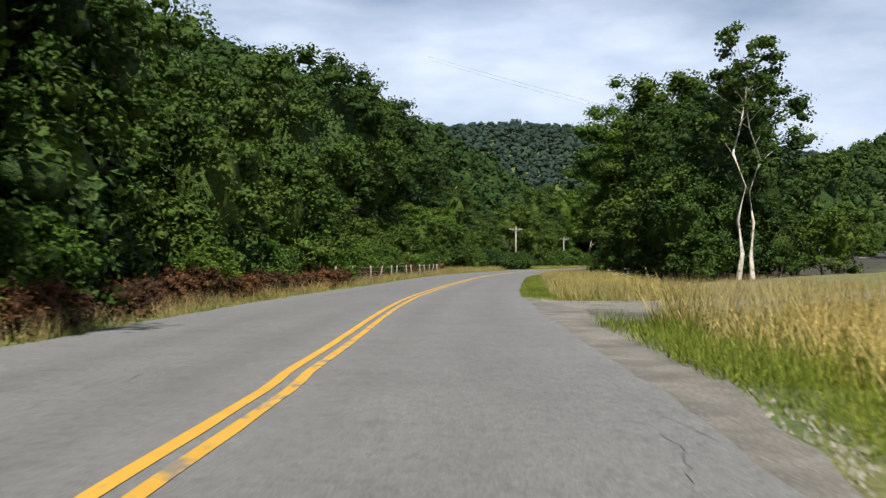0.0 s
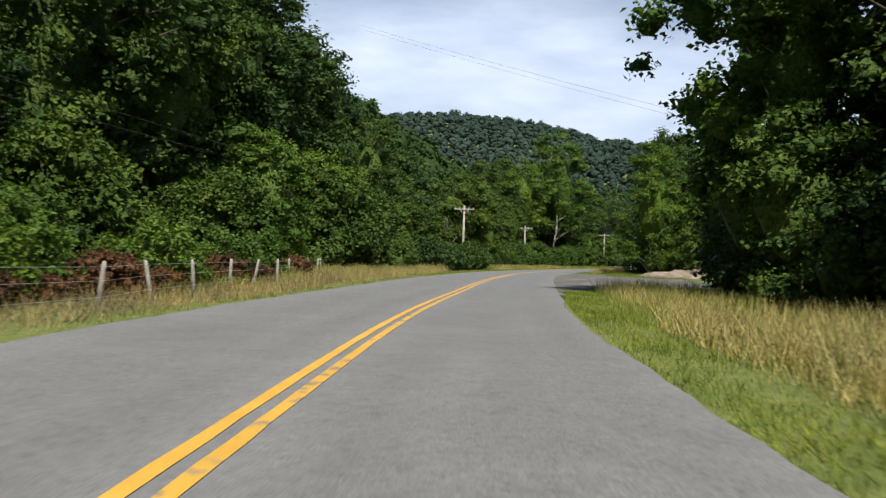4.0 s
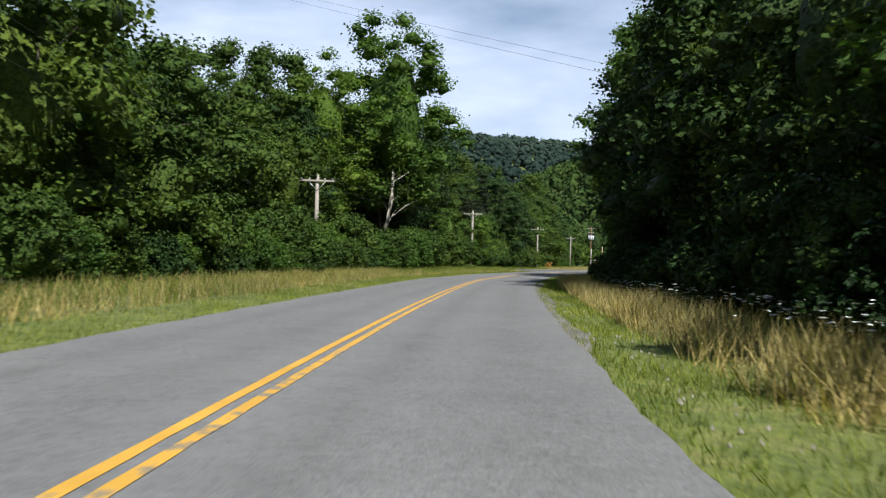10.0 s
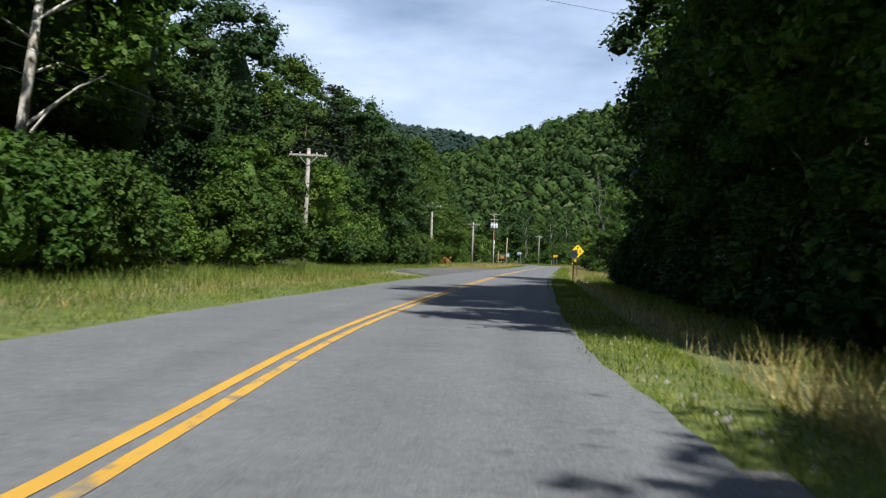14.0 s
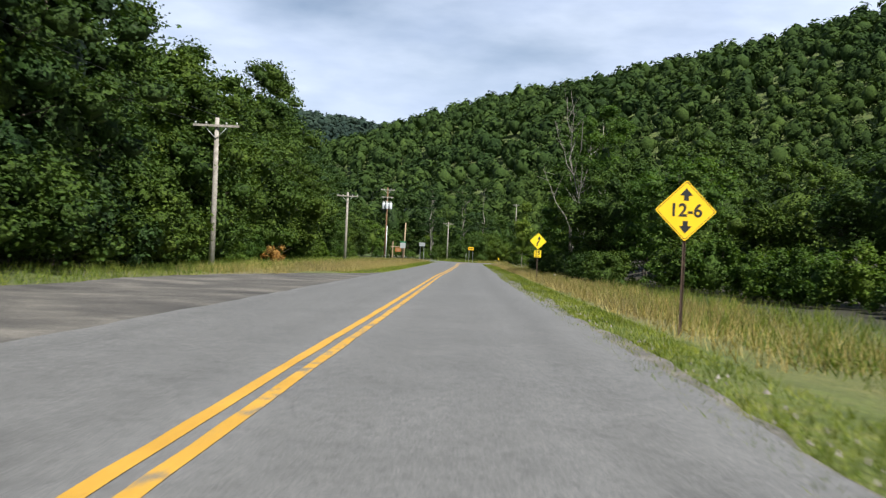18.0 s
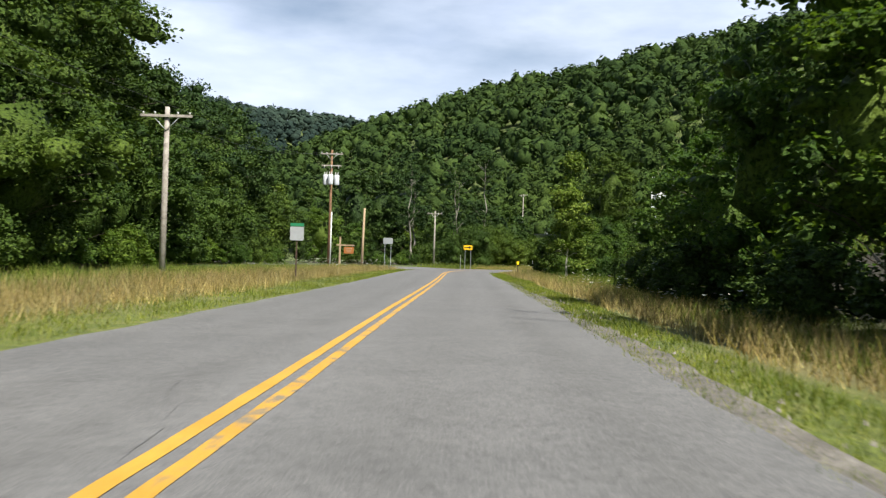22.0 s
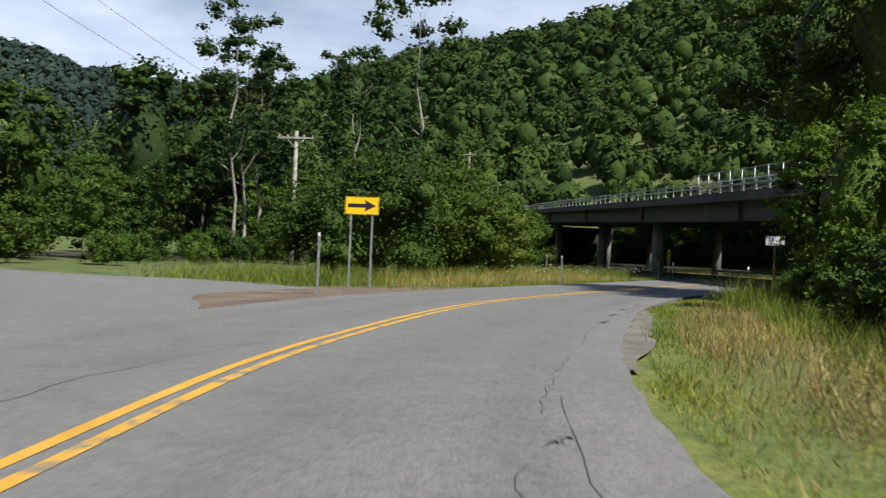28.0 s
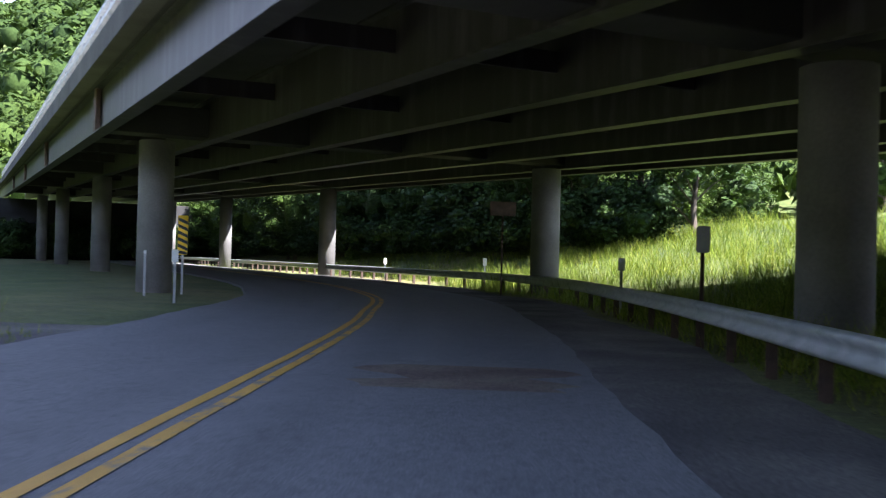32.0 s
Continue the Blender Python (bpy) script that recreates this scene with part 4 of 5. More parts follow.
row(["apple", "sumac", "small"], 372, 478, 4.6, (-16.5, -26), 1.0, 1.2)
row(["bush", "bush_light"], 350, 470, 4.5, (-14.5, -22), 0.7, 1.2)
grow("dry_bush", 366, -12.4, 0.9)
grow("dry_bush", 340, -13.5, 1.0)
# across the bend
for k in range(5):
    grow("sparse", 512 + k * 5.5, -29 - 3 * (k % 3), 0.95)
row(["small", "bush", "lime_small"], 492, 545, 4.5, -36, 1.0, 4)
row(["bush", "bush_light"], 486, 530, 4, -27, 0.6, 2)
row(BACK, 470, 620, 9, -52, 0.9, 7)
row(["lime_small", "small"], 540, 600, 6, -30, 1.0, 3)
row(["brown_bush"], 4, 50, 1.5, (-5.5, -5.4), 0.5, 0.5)
row(["brown_bush"], 46, 104, 1.7, (-6.5, -7.8), 0.42, 0.5)
row(["brown_bush", "brown_bush", "bush_light"], 8, 104, 2.2, (-6.8, -8.2), 0.66, 0.6)
row(["bush_light", "bush_light", "brown_bush"], 56, 116, 2.4, (-7.8, -10.6), 0.45, 0.8)
grow("sparse", 0, 0, 0.98, xy=(175.7, 480.0))
grow("willow", 0, 0, 1.0, xy=(174, 473))
grow("willow", 0, 0, 0.75, xy=(180, 481))
grow("willow", 0, 0, 0.85, xy=(167, 468))
for u_ in (44, 56, 68, 80, 93):
    grow("willow", 0, 0, 0.95, xy=tuple(bridge_xy(u_, -8.5)))
# right of the first bend: the clump with the birches
grow("birch", 59.7, 16.2, 1.0, turn=0)
grow("birch", 60.6, 17.3, 1.02, turn=150)
row(["maple_a", "oak_dark", "maple_b"], 64, 100, 6.5, (14.5, 16), (0.82, 0.95), 1.5)
row(["oak_dark", "maple_a"], 76, 102, 7, 19.5, 0.9, 1.5)
grow("sycamore", 97, 11.6, 0.88)
row(["knotweed", "bush"], 84, 106, 2.6, (12.5, 12.5), 1.2, 0.8)
grow("sycamore_s", 95.5, 11.6, 1.0)
grow("ash", 91, 15, 0.95)
row(["bush", "small"], 58, 98, 3.6, (13.5, 9.6), 0.9, 0.8)
row(["small", "lime_small"], 64, 84, 5, 22, 0.75, 1.5)
# this row: unseen trees behind the start, added only for their shadow
row(["oak_dark", "maple_a"], -34, -8, 8, 13, 1.05, 1)
grow("ash", 494.5, 10.5, 0.72)
grow("ash", 500.3, 7.8, 0.78)
# right wood past the pull-off
grow("sycamore_s", 164.5, 10.8, 0.98)
grow("sycamore_s", 173, 11.5, 0.95)
row(["maple_a", "oak_dark", "maple_b"], 162, 182, 5.5, 18.5, 0.9, 1.0)
row(BACK, 104, 160, 5.5, (30, 27), 0.7, 2)
row(["bush", "knotweed"], 104, 160, 3.0, (23, 21.5), 1.2, 1)
row(["small", "bush"], 156, 172, 3.5, (14, 10.5), 0.75)
row(["oak_dark", "maple_a"], 180, 199, 5.6, (13.5, 12.5), (0.74, 0.95), 1.0)
row(["oak_dark", "maple_a", "oak_tall"], 200, 226, 5.0, (12.6, 12.7), (1.0, 1.0), 0.6)
row(["oak_dark", "maple_a", "oak_tall"], 262, 284, 5.2, (12.6, 13.0), 0.98, 0.8)
for s_, o_, k_ in ((241, 12.1, 1.0), (249, 11.8, 1.09), (256.5, 12.2, 1.04)):
    grow("sycamore", s_, o_, k_)
for s_ in (245, 252, 259):
    grow("sycamore_s", s_, 10.4, 1.0)
grow("oak_tall", 283, 11.5, 0.95)
row(["far_dark"], 182, 286, 7, 20, (0.75, 0.85), 2)
row(["bush", "knotweed"], 176, 298, 3.0, (9.6, 9.6), 0.95, 0.6)
row(["sycamore_s"], 226, 286, 19, 10.8, 0.95, 0.6)
row(["apple", "small", "lime_small"], 312, 348, 5.5, (21, 16), (0.5, 0.62), 2)
row(["bush", "bush_light", "bush_light"], 310, 352, 2.5, (15, 12.2), (0.6, 0.8), 0.8)
row(["lime_small", "apple", "lime_small"], 351, 372, 5.6, (13.2, 13.2), 0.98, 0.8)
row(["lime_small", "sycamore_s"], 371, 390, 6, (11.5, 11.8), (0.95, 1.0), 0.7)
row(["far_tree"], 370, 392, 7, 21, 0.7, 2)
grow("apple", 452, 10.8, 0.55)
grow("sumac", 456, 9.8, 0.7)
grow("dead", 376, 9.8, 1.0)
grow("dead", 379, 10.8, 0.85)
row(["lime_small", "sycamore_s", "lime_small"], 390, 414, 5.6, (11.6, 12.0), (1.05, 0.8), 1)
row(["bush"], 350, 414, 3.6, 9.6, 0.6, 0.7)
grow("poplar", 437, 9.2, 1.0)
row(["bush_light", "bush"], 430, 452, 3.4, 13, 0.5, 1.5)
row(["bush_light"], 414, 458, 1.9, (13.5, 14.5), 0.5, 1.2)
row(["bush_light", "bush"], 416, 460, 2.0, (17, 17.5), 0.55, 1.4)
row(["bush_light"], 418, 456, 2.4, 21, 0.5, 1.2)
grow("lime_small", 424.5, 13.2, 0.72)
grow("lime_small", 431, 20.5, 0.6)
row(["apple", "lime_small"], 446, 466, 5.0, (13, 12.5), 0.55, 1)
row(["apple", "lime_small", "sumac"], 472, 494, 4.2, (13.5, 12.5), 0.72, 1)
row(["maple_b", "lime_small"], 496, 506, 4.4, (11.5, 11), 0.6, 0.6)
grow("lime_small", 501.5, 7.3, 0.62)
grow("lime_small", 489.0, 9.0, 0.7)
row(["bush", "bush_light"], 446, 505, 2.8, (10, 8.6), 0.6, 0.7)
row(["bush_light", "bush"], 490, 506, 2.6, (7.6, 7.2), 0.38, 0.4)
row(["far_tree"], 420, 520, 8, 34, 0.8, 5)
row(["small", "far_tree", "lime_small"], 535, 640, 6, 29, 0.75, 4)
row(["oak_dark", "far_dark"], 568, 604, 3.4, (17, 11), 0.55, 1.2)
row(["oak_dark", "maple_a", "far_dark"], 592, 658, 3.4, (13, 9.5), 0.6, 1.5)
row(["bush_light", "bush"], 520, 590, 2.6, (8.5, 11), 0.32, 1.5)
row(["bush_light", "bush"], 524, 590, 3.0, (13.5, 15), 0.4, 2)
row(["far_dark", "far_tree"], 560, 650, 6, (-32, -24), 0.8, 4)
row(["bush", "bush_light"], 530, 620, 4.5, 20, 0.5, 3)
for k in range(26):
    p_ = bridge_xy(28 + 4.4 * k, 26.5 + rnd.uniform(-1, 2))
    if abs(float(road_coords(np.array([p_]))[1][0])) > 8:
        grow(rnd.choice(["far_dark", "oak_dark", "far_dark"]), 0, 0, 0.62, xy=tuple(p_))
        grow("knotweed", 0, 0, 1.1, xy=tuple(bridge_xy(30 + 4.4 * k, 24.5)))
for k in range(11):
    grow("knotweed", 0, 0, 1.5, xy=tuple(bridge_xy(116 + rnd.uniform(-1.5, 1), -4 + 2.4 * k)), below=True)
    grow("sumac", 0, 0, 0.8, xy=tuple(bridge_xy(118 + rnd.uniform(-0.5, 0.5), -3 + 2.4 * k)), below=True)
for k in list(T.values()):
    for o in (*k.children_recursive, k):
        bpy.data.objects.remove(o)


# ---- wooded hills ----
def canopy(name, ridge, gap, size, mat, label, keep, seed, sprays=48, body=0.72, far_off=False):
    """Tree crowns all over a hill's visible side, as one mass."""
    rng = np.random.default_rng(seed)
    r = np.array(ridge, float)
    lo, hi = r[:, :2].min(0) - 420, r[:, :2].max(0) + 420
    X, Y = np.meshgrid(np.arange(lo[0], hi[0], gap), np.arange(lo[1], hi[1], gap))
    p = np.stack([X.ravel(), Y.ravel()], 1) + rng.uniform(-0.75, 0.75, (X.size, 2)) * gap
    p = p[keep(p)]
    hgt = ridge_height(p, ridge)
    s, o = road_coords(p)
    p = p[(hgt > 5) & (np.abs(o) > 52)]
    z = land(p)
    n = len(p)
    rad = size * rng.uniform(0.5, 1.4, n)
    tall = rng.uniform(0.85, 1.45, n) * (1.25 - 0.25 * rad / size) * (0.72 if far_off else 1.0)
    nv = len(ICO_V)
    v = ICO_V[None] * (body + rng.normal(0, 0.085, (n, nv)))[:, :, None]
    V = np.stack([v[:, :, 0] * rad[:, None] + p[:, :1], v[:, :, 1] * rad[:, None] + p[:, 1:], v[:, :, 2] * (rad * tall)[:, None] + (z + rad * tall)[:, None]], 2).reshape(-1, 3)
    F = (ICO_F[None] + (np.arange(n) * nv)[:, None, None]).reshape(-1, 3)
    # leafy sprays over each crown, in clumps that face outwards
    k = sprays
    hub = rng.normal(0, 1, (n, 7, 3))
    hub[:, :, 2] = np.abs(hub[:, :, 2]) - 0.25
    hub /= np.linalg.norm(hub, axis=2)[:, :, None]
    dirs = hub[:, np.arange(k) % 7] + rng.normal(0, 0.3, (n, k, 3))
    dirs /= np.linalg.norm(dirs, axis=2)[:, :, None]
    ell = np.stack([rad, rad, rad * tall], 1)[:, None]
    cen = np.stack([p[:, 0], p[:, 1], z + rad * tall], 1)[:, None] + dirs * ell * rng.uniform(0.78, 1.05, (n, k))[:, :, None]
    nr = dirs + rng.normal(0, 0.3, (n, k, 3)) + np.array((0, 0, 0.35))
    a = np.cross(nr, rng.normal(0, 1, (n, k, 3)))
    a /= np.linalg.norm(a, axis=2)[:, :, None] + 1e-9
    b = np.cross(nr, a)
    b /= np.linalg.norm(b, axis=2)[:, :, None] + 1e-9
    q = (rad[:, None] * rng.uniform(0.6, 1.3, (n, k)) * 1.6 / math.sqrt(k))[:, :, None]
    tri = np.stack([cen + a * q, cen - a * q * 0.6 + b * q * 0.8, cen - a * q * 0.5 - b * q * 0.9], 2).reshape(-1, 3)
    me = mesh(name, np.vstack([V, tri]), np.vstack([F, np.arange(len(tri)).reshape(-1, 3) + len(V)]), mat)
    return tagged(new(name, me), label, "wooded hill", kind="stuff")


def near_span(p):
    return np.hypot(p[:, 0] - 190, p[:, 1] - 470) < 330


canopy("hillside_forest", LEFT_RIDGE, 8.8, 5.0, M["forest"], "green broadleaf forest covering the near hill", lambda p: (p[:, 0] > -230) & (p[:, 1] > 90) & (p[:, 0] + 0.45 * p[:, 1] > -60), 1, 44)
canopy("hillside_forest", RIGHT_RIDGE, 7.8, 4.6, M["forest"], "green broadleaf forest covering the hill behind the viaduct", lambda p: near_span(p) & (p[:, 1] > 470), 2, 70)
canopy("hillside_forest", RIGHT_RIDGE, 9.2, 5.3, M["forest"], "green broadleaf forest on the upper part of the hill", lambda p: ~near_span(p) & (p[:, 1] > 560) & (p[:, 0] < 640), 4, 36)
# distant ridge, its haze painted into the leaf colour
canopy("hillside_forest", FAR_RIDGE, 9.0, 6.0, M["forest_haze"], "forest on the distant ridge, haze painted in as blue-green", lambda p: (p[:, 1] > 1180) & (p[:, 1] < 1640) & (p[:, 0] > -120) & (p[:, 0] < 760), 3, 12, 0.86, True)


# ---- the viaduct ----
viaduct = thing("viaduct", 0, 0, 0, label="dark steel girder highway viaduct on round concrete columns", category="bridge")
U0, U1 = -26.0, 150.0
B_TURN = Matrix(((BD[0], BD[1], 0, BR[0]), (BD[1], -BD[0], 0, BR[1]), (0, 0, 1, 0), (0, 0, 0, 1)))


def along(outline, u0=U0, u1=U1):
    """A section in e, z swept along the viaduct with its slope."""
    bm = bmesh.new()
    rings = []
    for u in [u0] + [k for k in (-18.0, -10.0, -3.0, 4.0, 12.0, 20.0) if u0 < k < u1] + [u1]:
        rings.append([bm.verts.new((*bridge_xy(u, e), z + bridge_z(u))) for e, z in outline])
    for a, b in zip(rings, rings[1:]):
        for i in range(len(a)):
            bm.faces.new((a[i - 1], a[i], b[i], b[i - 1]))
    bm.faces.new(rings[0])
    bm.faces.new(rings[-1][::-1])
    bmesh.ops.recalc_face_normals(bm, faces=bm.faces)
    return bm


def beam_section(e, lo, hi, w, t):
    return [(e - w, lo), (e + w, lo), (e + w, lo + t), (e + 0.02, lo + t), (e + 0.02, hi - t), (e + w, hi - t), (e + w, hi), (e - w, hi), (e - w, hi - t), (e - 0.02, hi - t), (e - 0.02, lo + t), (e - w, lo + t)]


# slab underside, with the shade below it painted in
part("deck_slab", along([(-0.65, 5.34), (18.9, 5.34), (18.9, 5.62), (-0.65, 5.62)]), M["concrete_shade"], viaduct, "underside of the deck, near-black for the shade there")
part("kerb", along([(-0.75, 5.30), (-0.35, 5.30), (-0.35, 5.86), (-0.75, 5.86)]), M["concrete_dark"], viaduct, "concrete deck edge, darkened for its shaded side")
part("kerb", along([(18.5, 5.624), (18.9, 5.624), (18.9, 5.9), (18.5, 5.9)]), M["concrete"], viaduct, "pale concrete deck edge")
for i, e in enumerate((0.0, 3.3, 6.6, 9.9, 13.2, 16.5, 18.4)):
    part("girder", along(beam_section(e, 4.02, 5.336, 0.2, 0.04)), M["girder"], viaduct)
for u in np.arange(-22, 118, 7.6):
    for e in (0.0, 3.3, 6.6, 9.9, 13.2):
        c = bridge_xy(u, e + 1.65)
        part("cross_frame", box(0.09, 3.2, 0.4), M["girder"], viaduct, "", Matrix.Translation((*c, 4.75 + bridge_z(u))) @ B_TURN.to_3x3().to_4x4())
for u in (0.0, 22.9, 45.8, 68.7, 91.6):
    c = bridge_xy(u, -0.12)
    part("splice_plate", box(0.5, 0.16, 1.26, bevel=0.02), M["steel_dark"], viaduct, "dark bolted splice plate", Matrix.Translation((*c, 4.68 + bridge_z(u))) @ B_TURN.to_3x3().to_4x4())
for u, es in ((2.8, (7.8, 17.4)), (24.0, (1.8, 16.0)), (52.0, (3.3, 17.0)), (80.0, (3.3, 17.0)), (107.0, (3.3, 17.0))):
    for e in es:
        x, y = bridge_xy(u, e)
        h = 4.0 + bridge_z(u)
        part("column", tube([(0, 0, -1), (0, 0, h * 0.5), (0, 0, h)], (0.54, 0.54, 0.54), 28), M["concrete"], viaduct, "round grey concrete column", Matrix.Translation((x, y, 0)))
    c = bridge_xy(u, 9.2)
    part("pier_cap", box(1.0, 18.2, 0.9, bevel=0.03), M["concrete_shade"], viaduct, "", Matrix.Translation((*c, 4.62 + bridge_z(u))) @ B_TURN.to_3x3().to_4x4())
c = bridge_xy(-28.5, 10.2)
part("abutment", box(5.0, 21.5, 7.5, bevel=0.05), M["concrete"], viaduct, "", Matrix.Translation((*c, 0.9)) @ B_TURN.to_3x3().to_4x4())
# near-black block added to close off sunlit ground at the far end
c = bridge_xy(122, 11)
part("abutment", box(5.0, 27.0, 9.0, bevel=0.05), M["concrete_shade"], viaduct, "", Matrix.Translation((*c, 2.6)) @ B_TURN.to_3x3().to_4x4())
# parapet rail, and the taller mesh fence over the road
for u in np.arange(-24.5, 118, 2.05):
    x, y = bridge_xy(u, -0.55)
    z = 5.86 + bridge_z(u)
    mesh_here = u < 7.8
    part("rail_post", merge(box(0.07, 0.07, 0.85, (0, 0, 0.425), 0.01), box(0.2, 0.14, 0.06, (0, 0.02, 0.03))), M["galv"], viaduct, "bright aluminium rail post", Matrix.Translation((x, y, z)) @ B_TURN.to_3x3().to_4x4())
    if mesh_here:
        part("fence_post", tube([(0, 0, 0), (0, 0, 1.5)], (0.035, 0.035), 8), M["galv"], viaduct, "", Matrix.Translation((*bridge_xy(u, -0.68), z - 0.1)))
for z in (0.42, 0.72):
    part("rail", along([(-0.62, 5.86 + z), (-0.5, 5.86 + z), (-0.5, 5.95 + z), (-0.62, 5.95 + z)], -25, 118), M["galv"], viaduct, "aluminium parapet rail")
for z in (5.95, 7.22):
    part("fence_rail", along([(-0.70, z), (-0.66, z), (-0.66, z + 0.04), (-0.70, z + 0.04)], -25, 7.3), M["galv"], viaduct)
wv, wf = [], []
for k in np.arange(-25, 7.2, 0.22):
    for d in (1, -1):
        u0_, u1_ = (k, k + 1.2) if d > 0 else (k + 1.2, k)
        if max(u0_, u1_) < 7.3:
            p0, p1 = (*bridge_xy(u0_, -0.68), 5.97 + bridge_z(u0_)), (*bridge_xy(u1_, -0.68), 7.24 + bridge_z(u1_))
            i = len(wv)
            t = np.array((BD[0], BD[1], 0)) * 0.006
            wv += [np.array(p0) - t, np.array(p0) + t, np.array(p1) + t, np.array(p1) - t]
            wf.append((i, i + 1, i + 2, i + 3))
part("chain_link_mesh", mesh("chain_link_mesh", wv, wf, M["galv"]), None, viaduct, "fine chain-link mesh")

# ---- guardrail ----
guard = thing("guardrail", 0, 0, 0, label="galvanised corrugated guardrail on steel posts along the bend", category="guardrail")
ss = np.concatenate([np.arange(507, 580, 1.0), np.arange(580, 652, 2.5)])


def guard_o(s):
    return np.interp(s, [506, 509, 513, 518, 523, 536, 541, 553, 562, 574, 600, 652], [6.3, 5.7, 5.05, 5.1, 5.35, 5.6, 5.7, 6.5, 5.6, 5.0, 5.0, 5.0])


prof = [(0.0, 0.0), (0.08, 0.06), (0.0, 0.12), (0.0, 0.19), (0.08, 0.25), (0.0, 0.31)]
V, F = [], []
for s in ss:
    for dx, dz in prof + [(0.012 + a, b) for a, b in prof[::-1]]:
        V.append((*at(s, guard_o(s) - dx), 0.39 + dz))
k = 12
for i in range(len(ss) - 1):
    for j in range(k):
        F.append((i * k + j, i * k + (j + 1) % k, (i + 1) * k + (j + 1) % k, (i + 1) * k + j))
part("beam", mesh("beam", V, F, M["galv"]), None, guard, "dull corrugated steel beam")
for s in np.arange(508, 650, 1.9):
    x, y = at(s, guard_o(s) + 0.13)
    part("post", merge(box(0.1, 0.012, 1.2, (0, -0.07, -0.04)), box(0.1, 0.012, 1.2, (0, 0.07, -0.04)), box(0.012, 0.13, 1.2, (0, 0, -0.04))), M["steel_dark"], guard, "", pose(x, y, land_at(x, y), 0, 0, math.degrees(heading(s)) + 90))
x, y = at(506.8, guard_o(506.8))
part("end_piece", tube([(0, 0, 0.37), (0, 0, 0.73)], (0.09, 0.09), 12), M["galv"], guard, "rounded end of the rail", Matrix.Translation((x, y, 0)))


# ---- signs ----
def sign_at(name, s, o, label, category="road sign", turn=0.0):
    x, y = at(s, o)
    return thing(name, x, y, land_at(x, y), math.degrees(heading(s)) - 90 + turn, label=label, category=category)


FACE = pose(0, 0, 0, 90, 0, 0)


def rounded(w, h, r=0.04, n=4):
    out = []
    for cx, cz, a0 in ((w / 2 - r, h / 2 - r, 0), (-w / 2 + r, h / 2 - r, 90), (-w / 2 + r, -h / 2 + r, 180), (w / 2 - r, -h / 2 + r, 270)):
        out += [(cx + r * math.cos(radians(a0 + 90 * k / n)), cz + r * math.sin(radians(a0 + 90 * k / n))) for k in range(n + 1)]
    return out


def diamond(side, r=0.04):
    c, s_ = math.cos(radians(45)), math.sin(radians(45))
    return [(x * c - z * s_, x * s_ + z * c) for x, z in rounded(side, side, r)]


def frame_of(outline, k):
    return [(x * k, z * k) for x, z in outline]


def border(outline, k0, k1, y):
    bm = bmesh.new()
    a = [bm.verts.new((x * k0, y, z * k0)) for x, z in outline]
    b = [bm.verts.new((x * k1, y, z * k1)) for x, z in outline]
    for i in range(len(a)):
        bm.faces.new((a[i - 1], a[i], b[i], b[i - 1]))
    return bm


def channel_post(sign, h, mat="steel_dark", x=0.0, low=-0.4):
    part("post", merge(box(0.012, 0.03, h - low, (x - 0.025, 0.03, (h + low) / 2)), box(0.012, 0.03, h - low, (x + 0.025, 0.03, (h + low) / 2)), box(0.06, 0.008, h - low, (x, 0.045, (h + low) / 2))), M[mat], sign)


def bend_arrow(k):
    pts = [(-0.10, -0.30), (-0.02, -0.30), (-0.02, -0.16), (0.10, 0.02), (0.10, 0.12), (0.17, 0.12), (0.06, 0.32), (-0.05, 0.12), (0.02, 0.12), (0.02, 0.04), (-0.10, -0.14)]
    return [(x * k, z * k) for x, z in pts]


bend = sign_at("curve_warning_sign", 358.6, 5.9, "yellow diamond winding-road sign with a 35 speed plate")
channel_post(bend, 2.9)
face = part("panel", prism(diamond(0.76), 0.004), M["yellow_sign"], bend, "yellow diamond panel", Matrix.Translation((0, 0, 2.55)))
part("border", border(diamond(0.76), 0.95, 0.925, -0.002), M["black"], face)
part("symbol", prism(bend_arrow(1.0), 0.002, -0.003), M["black"], face, "black winding arrow")
plate = part("speed_plate", prism(rounded(0.46, 0.46), 0.004), M["yellow_sign"], bend, "yellow speed plate", Matrix.Translation((0, 0, 1.75)))
part("border", border(rounded(0.46, 0.46), 0.95, 0.91, -0.002), M["black"], plate)
lettering("35", 0.34, M["black"], plate, Matrix.Translation((0, -0.004, 0.05)) @ FACE)
lettering("M.P.H.", 0.11, M["black"], plate, Matrix.Translation((0, -0.004, -0.155)) @ FACE)

low = sign_at("clearance_warning_sign", 316.0, 5.8, "yellow diamond low-clearance sign lettered 12-6")
channel_post(low, 2.8)
face = part("panel", prism(diamond(0.86), 0.004), M["orange_sign"], low, "amber diamond panel", Matrix.Translation((0, 0, 2.45)))
part("border", border(diamond(0.86), 0.95, 0.925, -0.002), M["black"], face)
lettering("12-6", 0.36, M["black"], face, Matrix.Translation((0, -0.004, 0.0)) @ FACE)
for k in (1, -1):
    part("symbol", prism([(x, k * z) for x, z in ((-0.05, 0.2), (0.05, 0.2), (0.05, 0.3), (0.13, 0.3), (0, 0.45), (-0.13, 0.3), (-0.05, 0.3))][::k], 0.002, -0.003), M["black"], face, "black arrow head")

